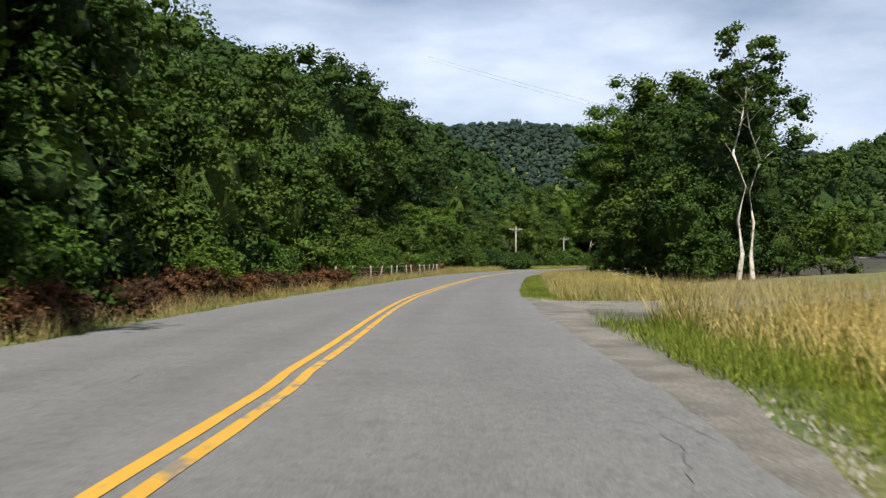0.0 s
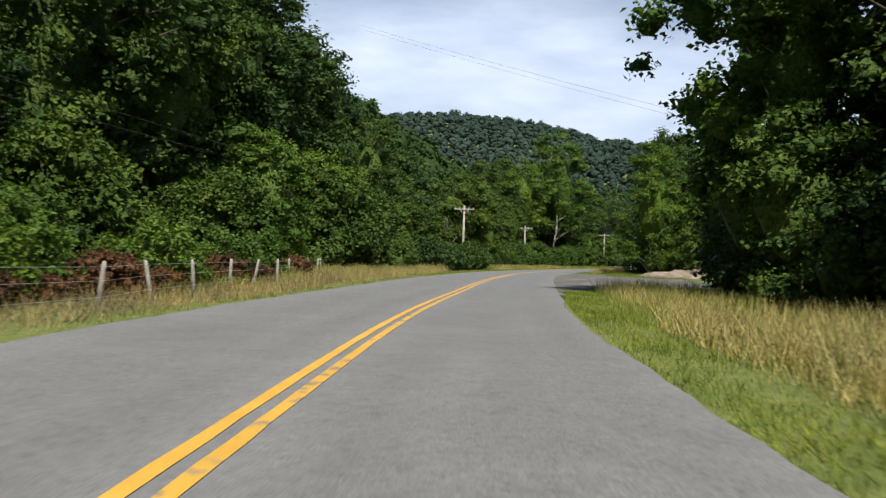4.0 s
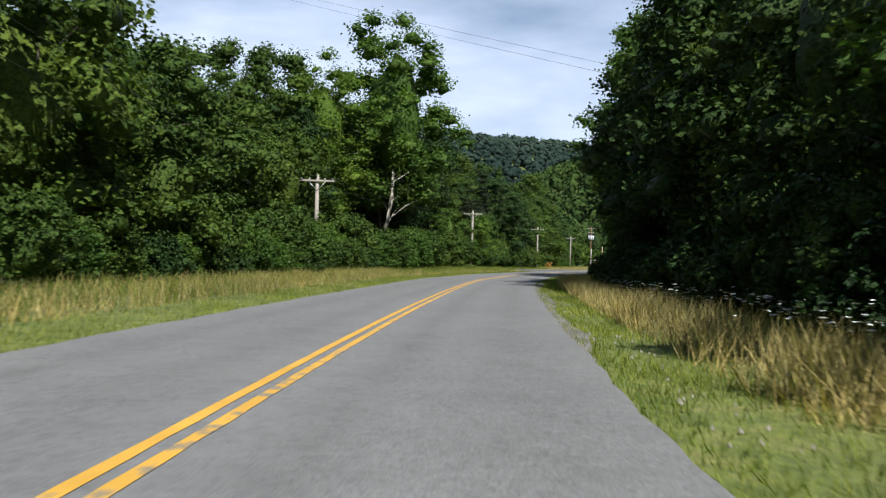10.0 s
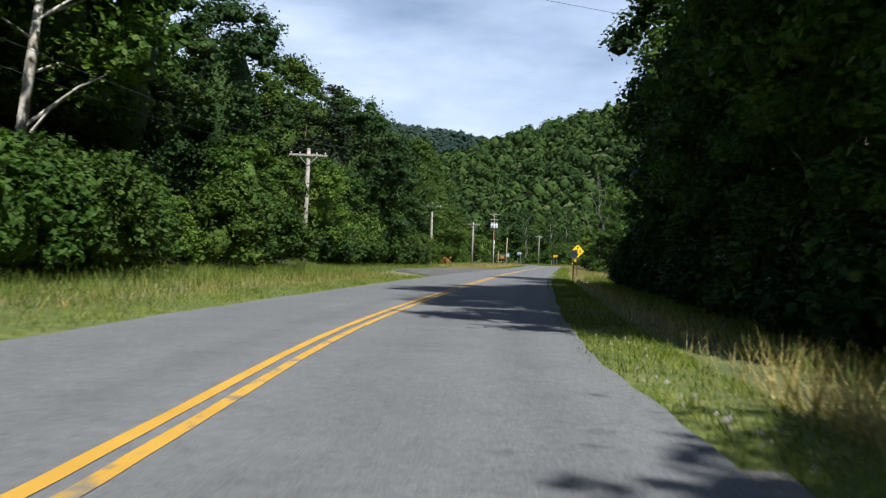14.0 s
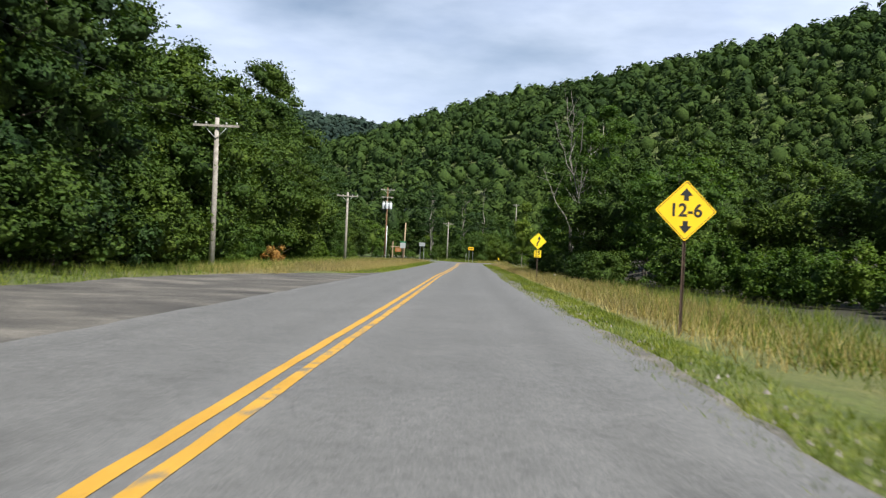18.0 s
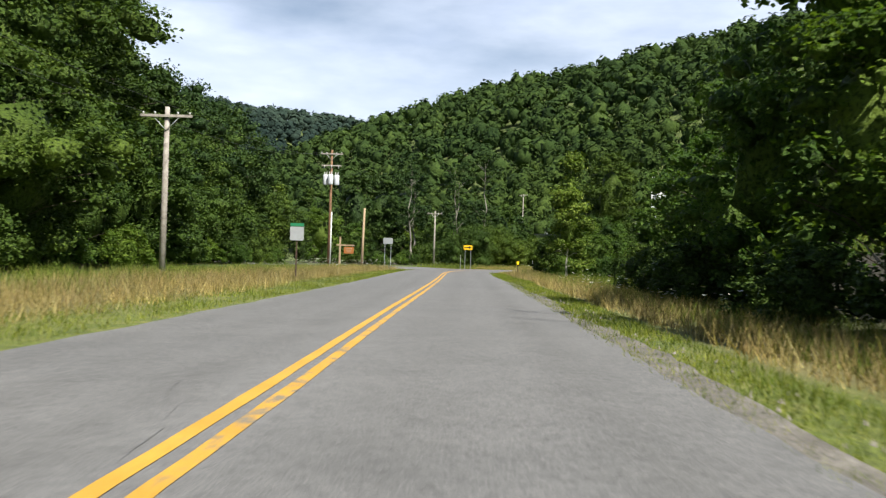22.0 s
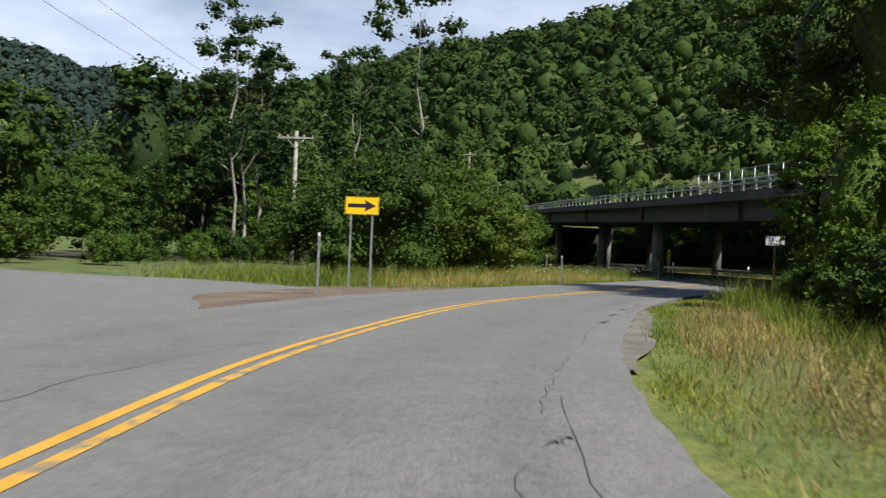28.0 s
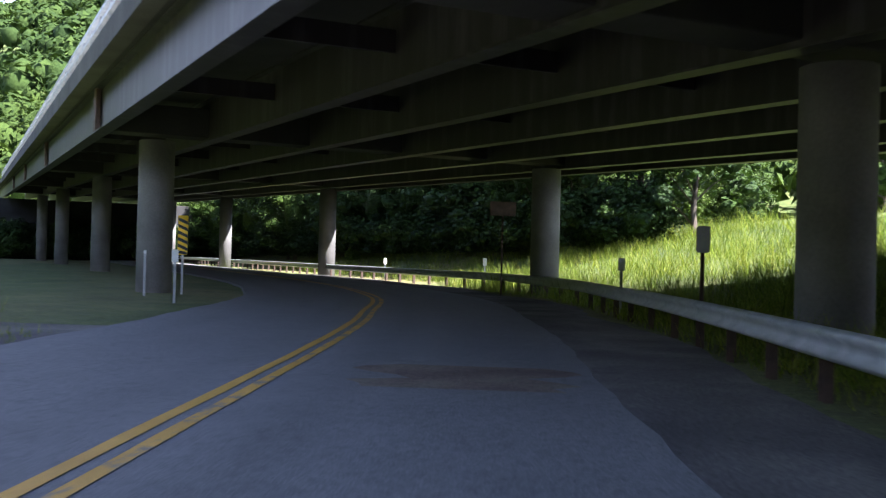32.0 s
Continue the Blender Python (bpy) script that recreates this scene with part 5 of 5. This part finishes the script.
arrow = sign_at("arrow_sign", 488.6, -6.55, "yellow sign with a black arrow on two steel posts", turn=10)
for x in (-0.38, 0.38):
    channel_post(arrow, 2.92, "galv", x)
face = part("panel", prism(rounded(1.22, 0.61), 0.004), M["orange_sign"], arrow, "yellow arrow panel", Matrix.Translation((0, 0, 2.82)))
part("border", border(rounded(1.22, 0.61), 0.97, 0.94, -0.002), M["black"], face)
part("symbol", prism([(-0.5, 0.065), (0.14, 0.065), (0.08, 0.2), (0.5, 0), (0.08, -0.2), (0.14, -0.065), (-0.5, -0.065)], 0.002, -0.003), M["black"], face, "black arrow")

clear = sign_at("clearance_sign", 506.2, 5.35, "white rectangular sign lettered 12-6 clearance")
channel_post(clear, 2.6)
face = part("panel", prism(rounded(0.84, 0.44), 0.004), M["white"], clear, "white panel", Matrix.Translation((0, 0, 2.45)))
part("border", border(rounded(0.84, 0.44), 0.97, 0.94, -0.002), M["black"], face)
lettering("12 - 6", 0.25, M["black"], face, Matrix.Translation((0, -0.004, 0.05)) @ FACE)
lettering("CLEARANCE", 0.1, M["black"], face, Matrix.Translation((0, -0.004, -0.14)) @ FACE)

for s, o, w, h, z, posts, mt, lab in ((468.1, -8.6, 1.05, 0.65, 3.0, 2, "alu", "bare aluminium back of a sign on two posts"), (408, -6.2, 0.62, 0.62, 2.1, 1, "alu", "bare aluminium back of a sign, thin brown post"),
                                      (284.7, 5.0, 0.36, 0.5, 1.8, 1, "alu", "small bare back of a sign on dark post"), (549, 5.0, 0.95, 0.5, 3.1, 1, "steel_dark", "dark back of a sign below the viaduct"),
                                      (531, 5.7, 0.22, 0.42, 1.7, 1, "alu", "small grey sign back behind the guardrail")):
    sg = sign_at("sign_from_behind", s, o, lab)
    for x in ((-w * 0.32, w * 0.32) if posts == 2 else (0,)):
        channel_post(sg, z + h * 0.4, "galv" if posts == 2 else "steel_dark", x)
    part("panel", prism(rounded(w, h), 0.004, -0.004), M[mt], sg, "", Matrix.Translation((0, 0, z)))
    if s == 408:
        part("panel", prism(rounded(w, 0.14, 0.02), 0.004, -0.004), M["green_sign"], sg, "narrow green name plate", Matrix.Translation((0, 0, z + 0.4)))
x, y = 159.0, 414.3
big = thing("highway_sign", x, y, land_at(x, y), -30, label="large sign back on two posts above the embankment, sunlight painted white", category="road sign")
# aluminium back, given white paint for the sunlight on it
face = part("panel", prism(rounded(3.0, 2.85, 0.12), 0.01), M["white"], big, "", Matrix.Translation((0, 0, 7.8 - land_at(x, y))))
part("seam", box(2.9, 0.01, 0.05), M["galv"], face, "", Matrix.Translation((0, -0.012, 0.1)))
for px in (-1.05, 1.05):
    part("post", box(0.12, 0.12, 9.2 - land_at(x, y), (px, -0.09, (8.4 - land_at(x, y)) / 2 - 0.2)), M["galv"], big)

for s, o, h, lab in ((482.2, -4.55, 1.72, "white"), (503.9, -4.05, 1.4, "white"), (544, -6.6, 1.3, "white"), (557, -16.7, 1.6, "white"), (450.0, 6.1, 1.35, "yellow"), (529.9, 7.6, 1.9, "plate"), (540, 6.2, 1.4, "plate"), (556, 6.6, 1.3, "plate"), (571, 6.8, 1.2, "plate"), (540.3, -5.1, 1.35, "plate")):
    d = sign_at("roadside_marker", s, o, {"white": "slim galvanised marker post with white cap", "yellow": "short post with yellow object marker", "plate": "thin post with small white marker plate"}[lab], "marker post")
    part("post", merge(box(0.05, 0.012, h + 0.4, (0, 0.012, h / 2 - 0.2)), box(0.012, 0.03, h + 0.4, (0.025, 0.0, h / 2 - 0.2)), box(0.012, 0.03, h + 0.4, (-0.025, 0.0, h / 2 - 0.2))), M["galv" if lab != "yellow" else "steel_dark"], d)
    w_, h_ = {"white": (0.08, 0.1), "yellow": (0.2, 0.3), "plate": (0.17, 0.32)}[lab]
    part("plate", prism(rounded(w_, h_, 0.02), 0.006, -0.02), M["yellow_sign" if lab == "yellow" else "white"], d, "", Matrix.Translation((0, 0, h - h_ / 2)))

hz = thing("object_marker", *bridge_xy(22.9, 2.45), 0, -48, label="striped yellow and black hazard panel before a column", category="road sign")
channel_post(hz, 2.0, "galv")
face = part("panel", prism(rounded(0.3, 1.2, 0.02), 0.004), M["orange_sign"], hz, "", Matrix.Translation((0, 0, 1.75)))
for k in range(6):
    z = -0.55 + k * 0.2
    part("stripe", prism([(-0.145, z), (0.145, z - 0.13 if z > -0.4 else z - 0.04), (0.145, z - 0.03 if z > -0.4 else z + 0.04), (-0.145, z + 0.1)], 0.002, -0.003), M["black"], face)

wood = sign_at("hanging_wooden_sign", 467.5, -13.3, "bare timber post with a hanging orange-brown board", "wooden sign")
part("post", box(0.17, 0.17, 3.7, (-0.45, 0, 1.5), 0.015), M["timber"], wood)
part("arm", box(2.0, 0.12, 0.14, (0.15, 0, 2.45), 0.015), M["timber"], wood)
board = part("board", prism(rounded(1.1, 0.72, 0.05), 0.05), M["sign_brown"], wood, "orange-brown carved board", Matrix.Translation((0.55, -0.02, 1.92)))
for k in range(3):
    part("faded_line", box(0.7 - 0.12 * k, 0.006, 0.06), M["timber"], board, "", Matrix.Translation((0, -0.004, 0.18 - 0.18 * k)))
for x in (0.15, 0.95):
    part("chain", tube([(x, 0, 2.28), (x, 0, 2.4)], (0.012, 0.012), 6), M["galv"], wood)
stake = sign_at("bare_pole", 477.0, -15.0, "leaning bare timber pole in the grass", "pole")
part("shaft", tube([(0, 0, -0.5), (0.05, 0, 3.2), (0.14, 0, 6.9)], (0.17, 0.15, 0.12), 10), M["timber"], stake)


# ---- utility poles and wires ----
ARM_Z = 0.45


def utility_pole(x, y, h, turn, mat="pole", lean=0.0, label="weathered wooden utility pole with one crossarm"):
    p = thing("utility_pole", x, y, land_at(x, y), turn, label=label, category="utility pole")
    h -= land_at(x, y)
    part("shaft", tube([(0, 0, -0.8), (lean * h * 0.4, 0, h * 0.5), (lean * h, 0, h)], (0.17, 0.15, 0.115), 12), M[mat], p)
    arm = part("crossarm", box(2.5, 0.1, 0.13, bevel=0.012), M["pole"], p, "", Matrix.Translation((lean * h, -0.16, h - ARM_Z)))
    for k in (-1, 1):
        part("brace", tube([(lean * h, -0.14, h - 1.15), (lean * h + k * 0.62, -0.16, h - ARM_Z - 0.05)], (0.02, 0.02), 5), M["galv"], p)
    for k in (-1.12, -0.55, 0.55, 1.12):
        part("insulator", tube([(k, 0, 0.06), (k, 0, 0.12), (k, 0, 0.15), (k, 0, 0.2)], (0.02, 0.055, 0.055, 0.03), 8), M["ceramic"], arm)
    return p


POLES = [(1.0, 181.2, 9.4), (13.4, 180.3, 7.6), (27.9, 225.7, 7.0), (55.0, 283.2, 7.9), (82.9, 337.1, 8.0), (110.7, 392.1, 8.0), (138.6, 447.4, 12.8), (170.3, 486.5, 8.9)]
utility_pole(-18.0, 58.0, 6.9, -5)
for i, (x, y, h) in enumerate(POLES):
    if i not in (6,):
        utility_pole(x, y, h, (-12, -10, -14, -20, -27, -27, 0, -38)[i], lean=(0, 0.004, -0.006, 0.003, -0.01, 0.0, 0, 0.0)[i])
utility_pole(243.3, 581.8, 20.4, -50, "pole")
tp = utility_pole(138.6, 447.4, 12.9, -27, "pole_brown", label="brown utility pole carrying three pale transformer tanks")
hh = 12.9 - land_at(138.6, 447.4)
part("crossarm", box(2.2, 0.1, 0.13, bevel=0.012), M["pole"], tp, "", Matrix.Translation((0, -0.16, hh - 1.75)))
for k, (dx, dy) in enumerate(((-0.62, -0.1), (0.0, -0.62), (0.62, -0.1))):
    tank = part("transformer", tube([(0, 0, 0), (0, 0, 0.06), (0, 0, 1.02), (0, 0, 1.12), (0, 0, 1.15)], (0.26, 0.3, 0.3, 0.27, 0.1), 18), M["white_glaze"], tp, "pale grey transformer tank", Matrix.Translation((dx, dy, hh - 3.9)))
    for bx in (-0.12, 0.12):
        part("bushing", tube([(bx, 0, 1.1), (bx, 0, 1.2), (bx * 1.1, 0, 1.4), (bx * 1.1, 0, 1.46)], (0.05, 0.06, 0.045, 0.02), 8), M["ceramic"], tank)
    part("hanger", box(0.08, 0.5, 0.1), M["galv"], tp, "", Matrix.Translation((dx * 0.5, dy * 0.5, hh - 3.2)))
for k in (-0.8, 0.0, 0.8):
    part("fuse_cutout", tube([(k, -0.2, hh - 2.1), (k + 0.06, -0.3, hh - 1.75)], (0.05, 0.04), 8), M["ceramic"], tp)
part("riser_pipe", tube([(0.2, -0.12, 0), (0.2, -0.12, 6.0)], (0.07, 0.07), 8), M["white"], tp, "white conduit")


def wire(a, b, sag, r=0.009, n=12):
    a, b = np.array(a), np.array(b)
    k = np.linspace(0, 1, n)
    pts = a + (b - a) * k[:, None]
    pts[:, 2] -= sag * 4 * k * (1 - k)
    ob = part("overhead_wire", tube(pts, [r] * n, 4), M["rubber"])
    return tagged(ob, "thin dark sagging overhead wire between poles", "wire", group="overhead wires")


chain = [(-18.0, 58.0, 6.9), POLES[1], POLES[2], POLES[3], POLES[4], POLES[5], (138.6, 447.4, 12.9), POLES[7]]
for (x0, y0, h0), (x1, y1, h1) in zip(chain, chain[1:]):
    d = np.array((x1 - x0, y1 - y0))
    sd = np.array((d[1], -d[0])) / np.linalg.norm(d)
    for k in (-1.12, 1.12):
        wire((x0 + sd[0] * k, y0 + sd[1] * k, h0 - 0.25), (x1 + sd[0] * k, y1 + sd[1] * k, h1 - 0.25), 0.9)
for k in (0.0, 2.6):
    wire((-10 + k, 590, 125 - k), (150 + k, 303, 26 - k), 1.5, 0.035, 40)

# ---- fence on the left ----
fence = thing("field_fence", 0, 0, 0, label="old wire fence on pale weathered leaning posts", category="fence")
FP = []
for i, s in enumerate(np.arange(49.4, 120, 3.6)):
    o = np.interp(s, [49, 57, 76, 88, 97, 107, 118], [-6.0, -5.35, -5.3, -6.1, -6.95, -8.2, -9.6]) + rnd.uniform(-0.15, 0.15)
    x, y = at(s, o)
    m = pose(x, y, land_at(x, y), rnd.uniform(-8, 8), rnd.uniform(-9, 9), rnd.uniform(0, 90))
    part("post", tube([(0, 0, -0.3), (0, 0, 0.45), (0, 0, 0.9), (0, 0, 0.95)], (0.052, 0.05, 0.046, 0.022), 7), M["deadwood"], fence, "", m)
    FP.append(m)
for z in (0.3, 0.6, 0.85):
    pts = [m @ Vector((0.07, 0, z)) for m in FP]
    part("wire", tube(pts, [0.004] * len(pts), 3, False), M["galv"], fence)

# ---- earth heap at the pull-off ----
bm = bmesh.new()
bmesh.ops.create_grid(bm, x_segments=44, y_segments=26, size=0.5)
for v in bm.verts:
    a, b = v.co.x * 13.5, v.co.y * 5.0
    f = max(0, 1 - (a / 6.7) ** 2) * max(0, 1 - (b / 2.45) ** 2)
    v.co = Vector((a, b, 1.25 * f ** 0.55 * (0.75 + 0.45 * noise.noise(Vector((a * 0.55, b * 0.55, 3)))) + 0.22 * f * noise.noise(Vector((a * 2.2, b * 2.2, 1))) - 0.05))
for f in bm.faces:
    f.smooth = True
x, y = at(157.5, 16.5)
heap = tagged(part("earth_mound", bm, M["mound"], None, "", pose(x, y, land_at(x, y), 0, 0, 15)), "low mound of reddish-brown earth and rubble on the pull-off", "earth mound")


# ---- cracks and patches in the asphalt ----
def crack(s0, o0, s1, o1, w, seed, n=14):
    rng = np.random.default_rng(seed)
    k = np.linspace(0, 1, n)
    s = s0 + (s1 - s0) * k + rng.normal(0, 0.05, n)
    o = o0 + (o1 - o0) * k + np.cumsum(rng.normal(0, 0.05, n)) * (abs(s1 - s0) > 1)
    d = np.array((o1 - o0, -(s1 - s0)))
    d = d / np.linalg.norm(d)
    ww = w * rng.uniform(0.08, 0.5, n)
    a, b = at(s + d[0] * ww, o + d[1] * ww), at(s - d[0] * ww, o - d[1] * ww)
    z = np.full(n, 0.0245) - 0.004 * np.abs(o)
    V = np.vstack([np.column_stack([a, z]), np.column_stack([b, z])])
    i = np.arange(n - 1)
    return V, np.stack([i, i + n, i + n + 1, i + 1], 1)


CV, CF, base = [], [], 0
rng = np.random.default_rng(5)
spots = [(4.4, 3.02, 6.9, 3.15, 0.012), (114.2, 2.95, 119, 2.9, 0.014), (113.4, 2.75, 116, 3.1, 0.009), (113.6, 3.2, 116.4, 3.3, 0.009), (112.5, 3.0, 114.6, 3.25, 0.008), (116.4, 0.67, 116.5, 2.9, 0.11), (128, 2.6, 135, 3.3, 0.008), (147, 2.5, 153, 3.2, 0.008), (457, 3.0, 466, 3.2, 0.014), (465, 2.9, 470, 3.1, 0.016), (459, 2.7, 463, 3.1, 0.012), (461, 3.1, 461.6, 3.35, 0.09), (463.6, 2.9, 464, 3.1, 0.07),
         (453, -2.2, 462, -0.9, 0.012), (463, -1.2, 470, -0.6, 0.012), (455, -3.4, 459, -2.6, 0.02), (519, 0.6, 519.4, 2.4, 0.03), (527, 1.0, 527.3, 2.9, 0.07), (335, 0.7, 335.4, 1.2, 0.05),
         (477.1, 3.52, 478.0, 3.6, 0.2), (480.2, 3.5, 481.0, 3.57, 0.2), (483.1, 3.45, 483.9, 3.5, 0.2), (486.2, 3.32, 487.0, 3.36, 0.16), (482.0, 3.7, 482.7, 3.8, 0.06), (472, 3.3, 476.6, 3.5, 0.014)]
for k in range(70):
    s0, o0 = rng.uniform(0, 500), rng.uniform(-3.4, 3.4)
    if rng.random() < 0.5:
        spots.append((s0, o0, s0 + rng.uniform(0.1, 0.4), o0 + rng.uniform(0.4, 1.4), 0.012))
    else:
        spots.append((s0, o0, s0 + rng.uniform(1.5, 5), o0 + rng.uniform(-0.3, 0.3), 0.006))
for j, q in enumerate(spots):
    V, F = crack(*q, j)
    CV.append(V)
    CF.append(F + base)
    base += len(V)
tagged(new("asphalt_cracks", mesh("asphalt_cracks", np.vstack(CV), np.vstack(CF), M["tar"])), "dark cracks and scars in the asphalt", "crack", kind="stuff")


# ---- grass, stalks, flowers, stones ----
def blades(name, strips, mat, label, seed, width=0.018, lean=0.6):
    """Grass: strips of s0, s1, o0, o1, blades a square metre, height."""
    rng = np.random.default_rng(seed)
    S, O, H = [], [], []
    for s0, s1, o0, o1, dens, h in strips:
        n = int((s1 - s0) * abs(o1 - o0) * dens * 1.8)
        s = rng.uniform(s0, s1, n)
        o = rng.uniform(o0, o1, n)
        clump = 0.5 + 0.5 * wave(s, o * 3, 0.8) * 0.9
        ok = rng.uniform(0, 1, n) < 0.35 + 0.75 * clump
        S.append(s[ok]), O.append(o[ok]), H.append(h * rng.uniform(0.45, 1.15, ok.sum()) * (0.75 + 0.4 * clump[ok]))
    S, O, H = np.concatenate(S), np.concatenate(O), np.concatenate(H)
    p = at(S, O)
    z = surface(p) - 0.02
    n = len(p)
    a = rng.uniform(0, 6.28, n)
    w = np.stack([np.cos(a), np.sin(a), np.zeros(n)], 1) * (width * rng.uniform(0.6, 1.5, n) * (0.6 + H))[:, None]
    b = np.column_stack([p, z])
    tip = b + np.column_stack([rng.normal(0, lean, (n, 2)) * H[:, None] * 0.7, H])
    me = mesh(name, np.stack([b - w, b + w, tip], 1).reshape(-1, 3), np.arange(n * 3).reshape(-1, 3), mat)
    return tagged(new(name, me), label, "grass", kind="stuff")


blades("verge_grass", [(0, 10, 4.4, 6.6, 140, 0.34), (10, 19.4, 4.35, 6.6, 190, 0.42), (32, 104, 3.5, 4.9, 190, 0.13), (32, 104, 4.9, 6.2, 60, 0.3), (160, 176, 3.5, 9.5, 110, 0.16), (176, 420, 3.45, 5.2, 140, 0.14), (420, 455, 3.6, 6.4, 130, 0.15), (455, 468, 4.1, 6.8, 150, 0.12), (468, 484, 4.3, 7.0, 150, 0.10), (484, 498, 3.7, 5.6, 160, 0.11), (498, 514, 3.7, 6.5, 60, 0.3), (500, 560, 5.6, 8, 40, 0.4), (8, 40, -5.0, -4.2, 30, 0.25), (40, 122, -5.0, -4.0, 30, 0.18), (122, 286, -6.2, -3.8, 70, 0.15), (349, 462, -6.0, -3.7, 70, 0.14), (488, 530, -6.5, -3.9, 45, 0.3)],
       M["blade"], "short bright green verge grass", 31, 0.0085)
blades("meadow_grass", [(60, 110, 6, 11, 22, 0.6), (175, 305, 6.5, 10, 22, 0.5), (305, 420, 6.5, 11, 26, 0.55), (420, 470, 6.5, 11, 26, 0.6), (414, 470, 11, 26, 32, 0.7), (470, 498, 6.8, 11, 40, 0.6), (498, 514, 5.6, 11, 46, 0.8), (84, 140, -11, -6, 22, 0.6), (165, 285, -12, -6, 26, 0.55), (285, 345, -13, -8.7, 24, 0.4), (345, 470, -16, -8, 20, 0.5), (486, 535, -14, -7, 26, 0.8), (514, 560, 6.0, 18, 46, 0.75), (560, 600, 6.5, 18, 16, 0.7), (487, 489.6, 5.5, 7.0, 60, 1.1), (140, 165, 7, 14, 14, 0.4), (-5, 19, 6, 16, 12, 0.5)],
       M["blade"], "tall green meadow grass beside the road", 32, 0.0105)
blades("straw_grass", [(-4, 13, 5.6, 13, 44, 0.85), (13, 19.4, 5.5, 13, 95, 1.0), (32, 80, 4.75, 9.5, 75, 0.7), (80, 104, 5.2, 8, 30, 0.6), (166, 236, 4.9, 7.5, 60, 0.75), (236, 300, 5.2, 7.2, 12, 0.5), (310, 420, 5.4, 9, 18, 0.6), (98, 142, -8.5, -5.4, 42, 0.7), (170, 232, -9.5, -5.6, 26, 0.6), (232, 286, -8, -5.4, 14, 0.4), (338, 350, -11, -6.6, 34, 0.4), (350, 400, -11, -5, 34, 0.5), (400, 462, -11, -5.4, 22, 0.5), (428, 470, 5.6, 8.5, 18, 0.7), (470, 500, 5.2, 8, 16, 0.34), (452, 468, 4.3, 7, 40, 0.2), (492, 520, -9, -5, 26, 0.7), (14, 90, -5.4, -4.5, 14, 0.4)],
       M["straw"], "pale dry straw-coloured grass stalks", 33, 0.0085, 0.55)
blades("rusty_grass", [(14, 56, -6.0, -4.4, 50, 0.5), (56, 96, -6.6, -4.7, 46, 0.5), (96, 118, -8.6, -5.2, 30, 0.55), (320, 440, 5.6, 9.5, 26, 0.55), (350, 462, -9.5, -5.8, 30, 0.5), (100, 140, -9, -6, 10, 0.6), (430, 470, 5.0, 9, 12, 0.5), (470, 498, 4.9, 8, 30, 0.38), (30, 64, 8, 16, 10, 0.4)],
       M["rust_grass"], "reddish-brown seeding grass", 34, 0.008, 0.55)


def umbels(strips, seed):
    rng = np.random.default_rng(seed)
    V, F, i = [], [], 0
    for s0, s1, o0, o1, n in strips:
        for _ in range(n):
            s, o = rng.uniform(s0, s1), rng.uniform(o0, o1)
            x, y = at(s, o)
            z = land_at(x, y) + rng.uniform(0.5, 0.95)
            r = rng.uniform(0.04, 0.085)
            V.append((x, y, z - 0.02))
            for k in range(7):
                a = k * 0.8976
                V.append((x + r * math.cos(a), y + r * math.sin(a), z + rng.uniform(-0.012, 0.012)))
            F += [(i, i + 1 + k, i + 1 + (k + 1) % 7) for k in range(7)]
            i += 8
    me = mesh("wild_carrot_flowers", V, F, M["petal"])
    return tagged(new("wild_carrot_flowers", me), "white wild carrot flower heads in the grass", "flower", kind="stuff")


umbels([(164, 205, 6.5, 10, 420), (40, 60, 7, 10, 40), (384, 420, 6.5, 9.5, 60), (430, 470, -12, -7, 160), (500, 530, -8, -5, 120), (345, 430, 7, 10, 40), (200, 240, -11, -8, 30)], 41)
V, F, i = [], [], 0
rng = np.random.default_rng(42)
for s0, s1, o0, o1, n, r0 in ((3, 34, 3.8, 4.6, 1300, 0.013), (102, 162, 4, 12, 1300, 0.03), (285, 340, -8.5, -3.9, 700, 0.028), (165, 420, 3.9, 4.6, 900, 0.02), (155, 160, 11, 22, 60, 0.12), (19.5, 31.5, 4, 14, 2200, 0.02)):
    P_ = at(rng.uniform(s0, s1, n), rng.uniform(o0, o1, n))
    Z_ = surface(P_)
    for (x, y), z in zip(P_, Z_):
        r = r0 * rng.uniform(0.5, 1.5)
        q = rng.normal(0, 1, (5, 3)) * r * 0.35
        V += [(x - r + q[0][0], y + q[0][1], z), (x + q[1][0], y - r + q[1][1], z), (x + r + q[2][0], y + q[2][1], z), (x + q[3][0], y + r + q[3][1], z), (x + q[4][0], y + q[4][1], z + r * 0.7 + 0.03)]
        F += [(i, i + 1, i + 4), (i + 1, i + 2, i + 4), (i + 2, i + 3, i + 4), (i + 3, i, i + 4)]
        i += 5
tagged(new("loose_stones", mesh("loose_stones", V, F, M["stone"])), "loose pale stones on the gravel shoulders", "stone", kind="stuff")
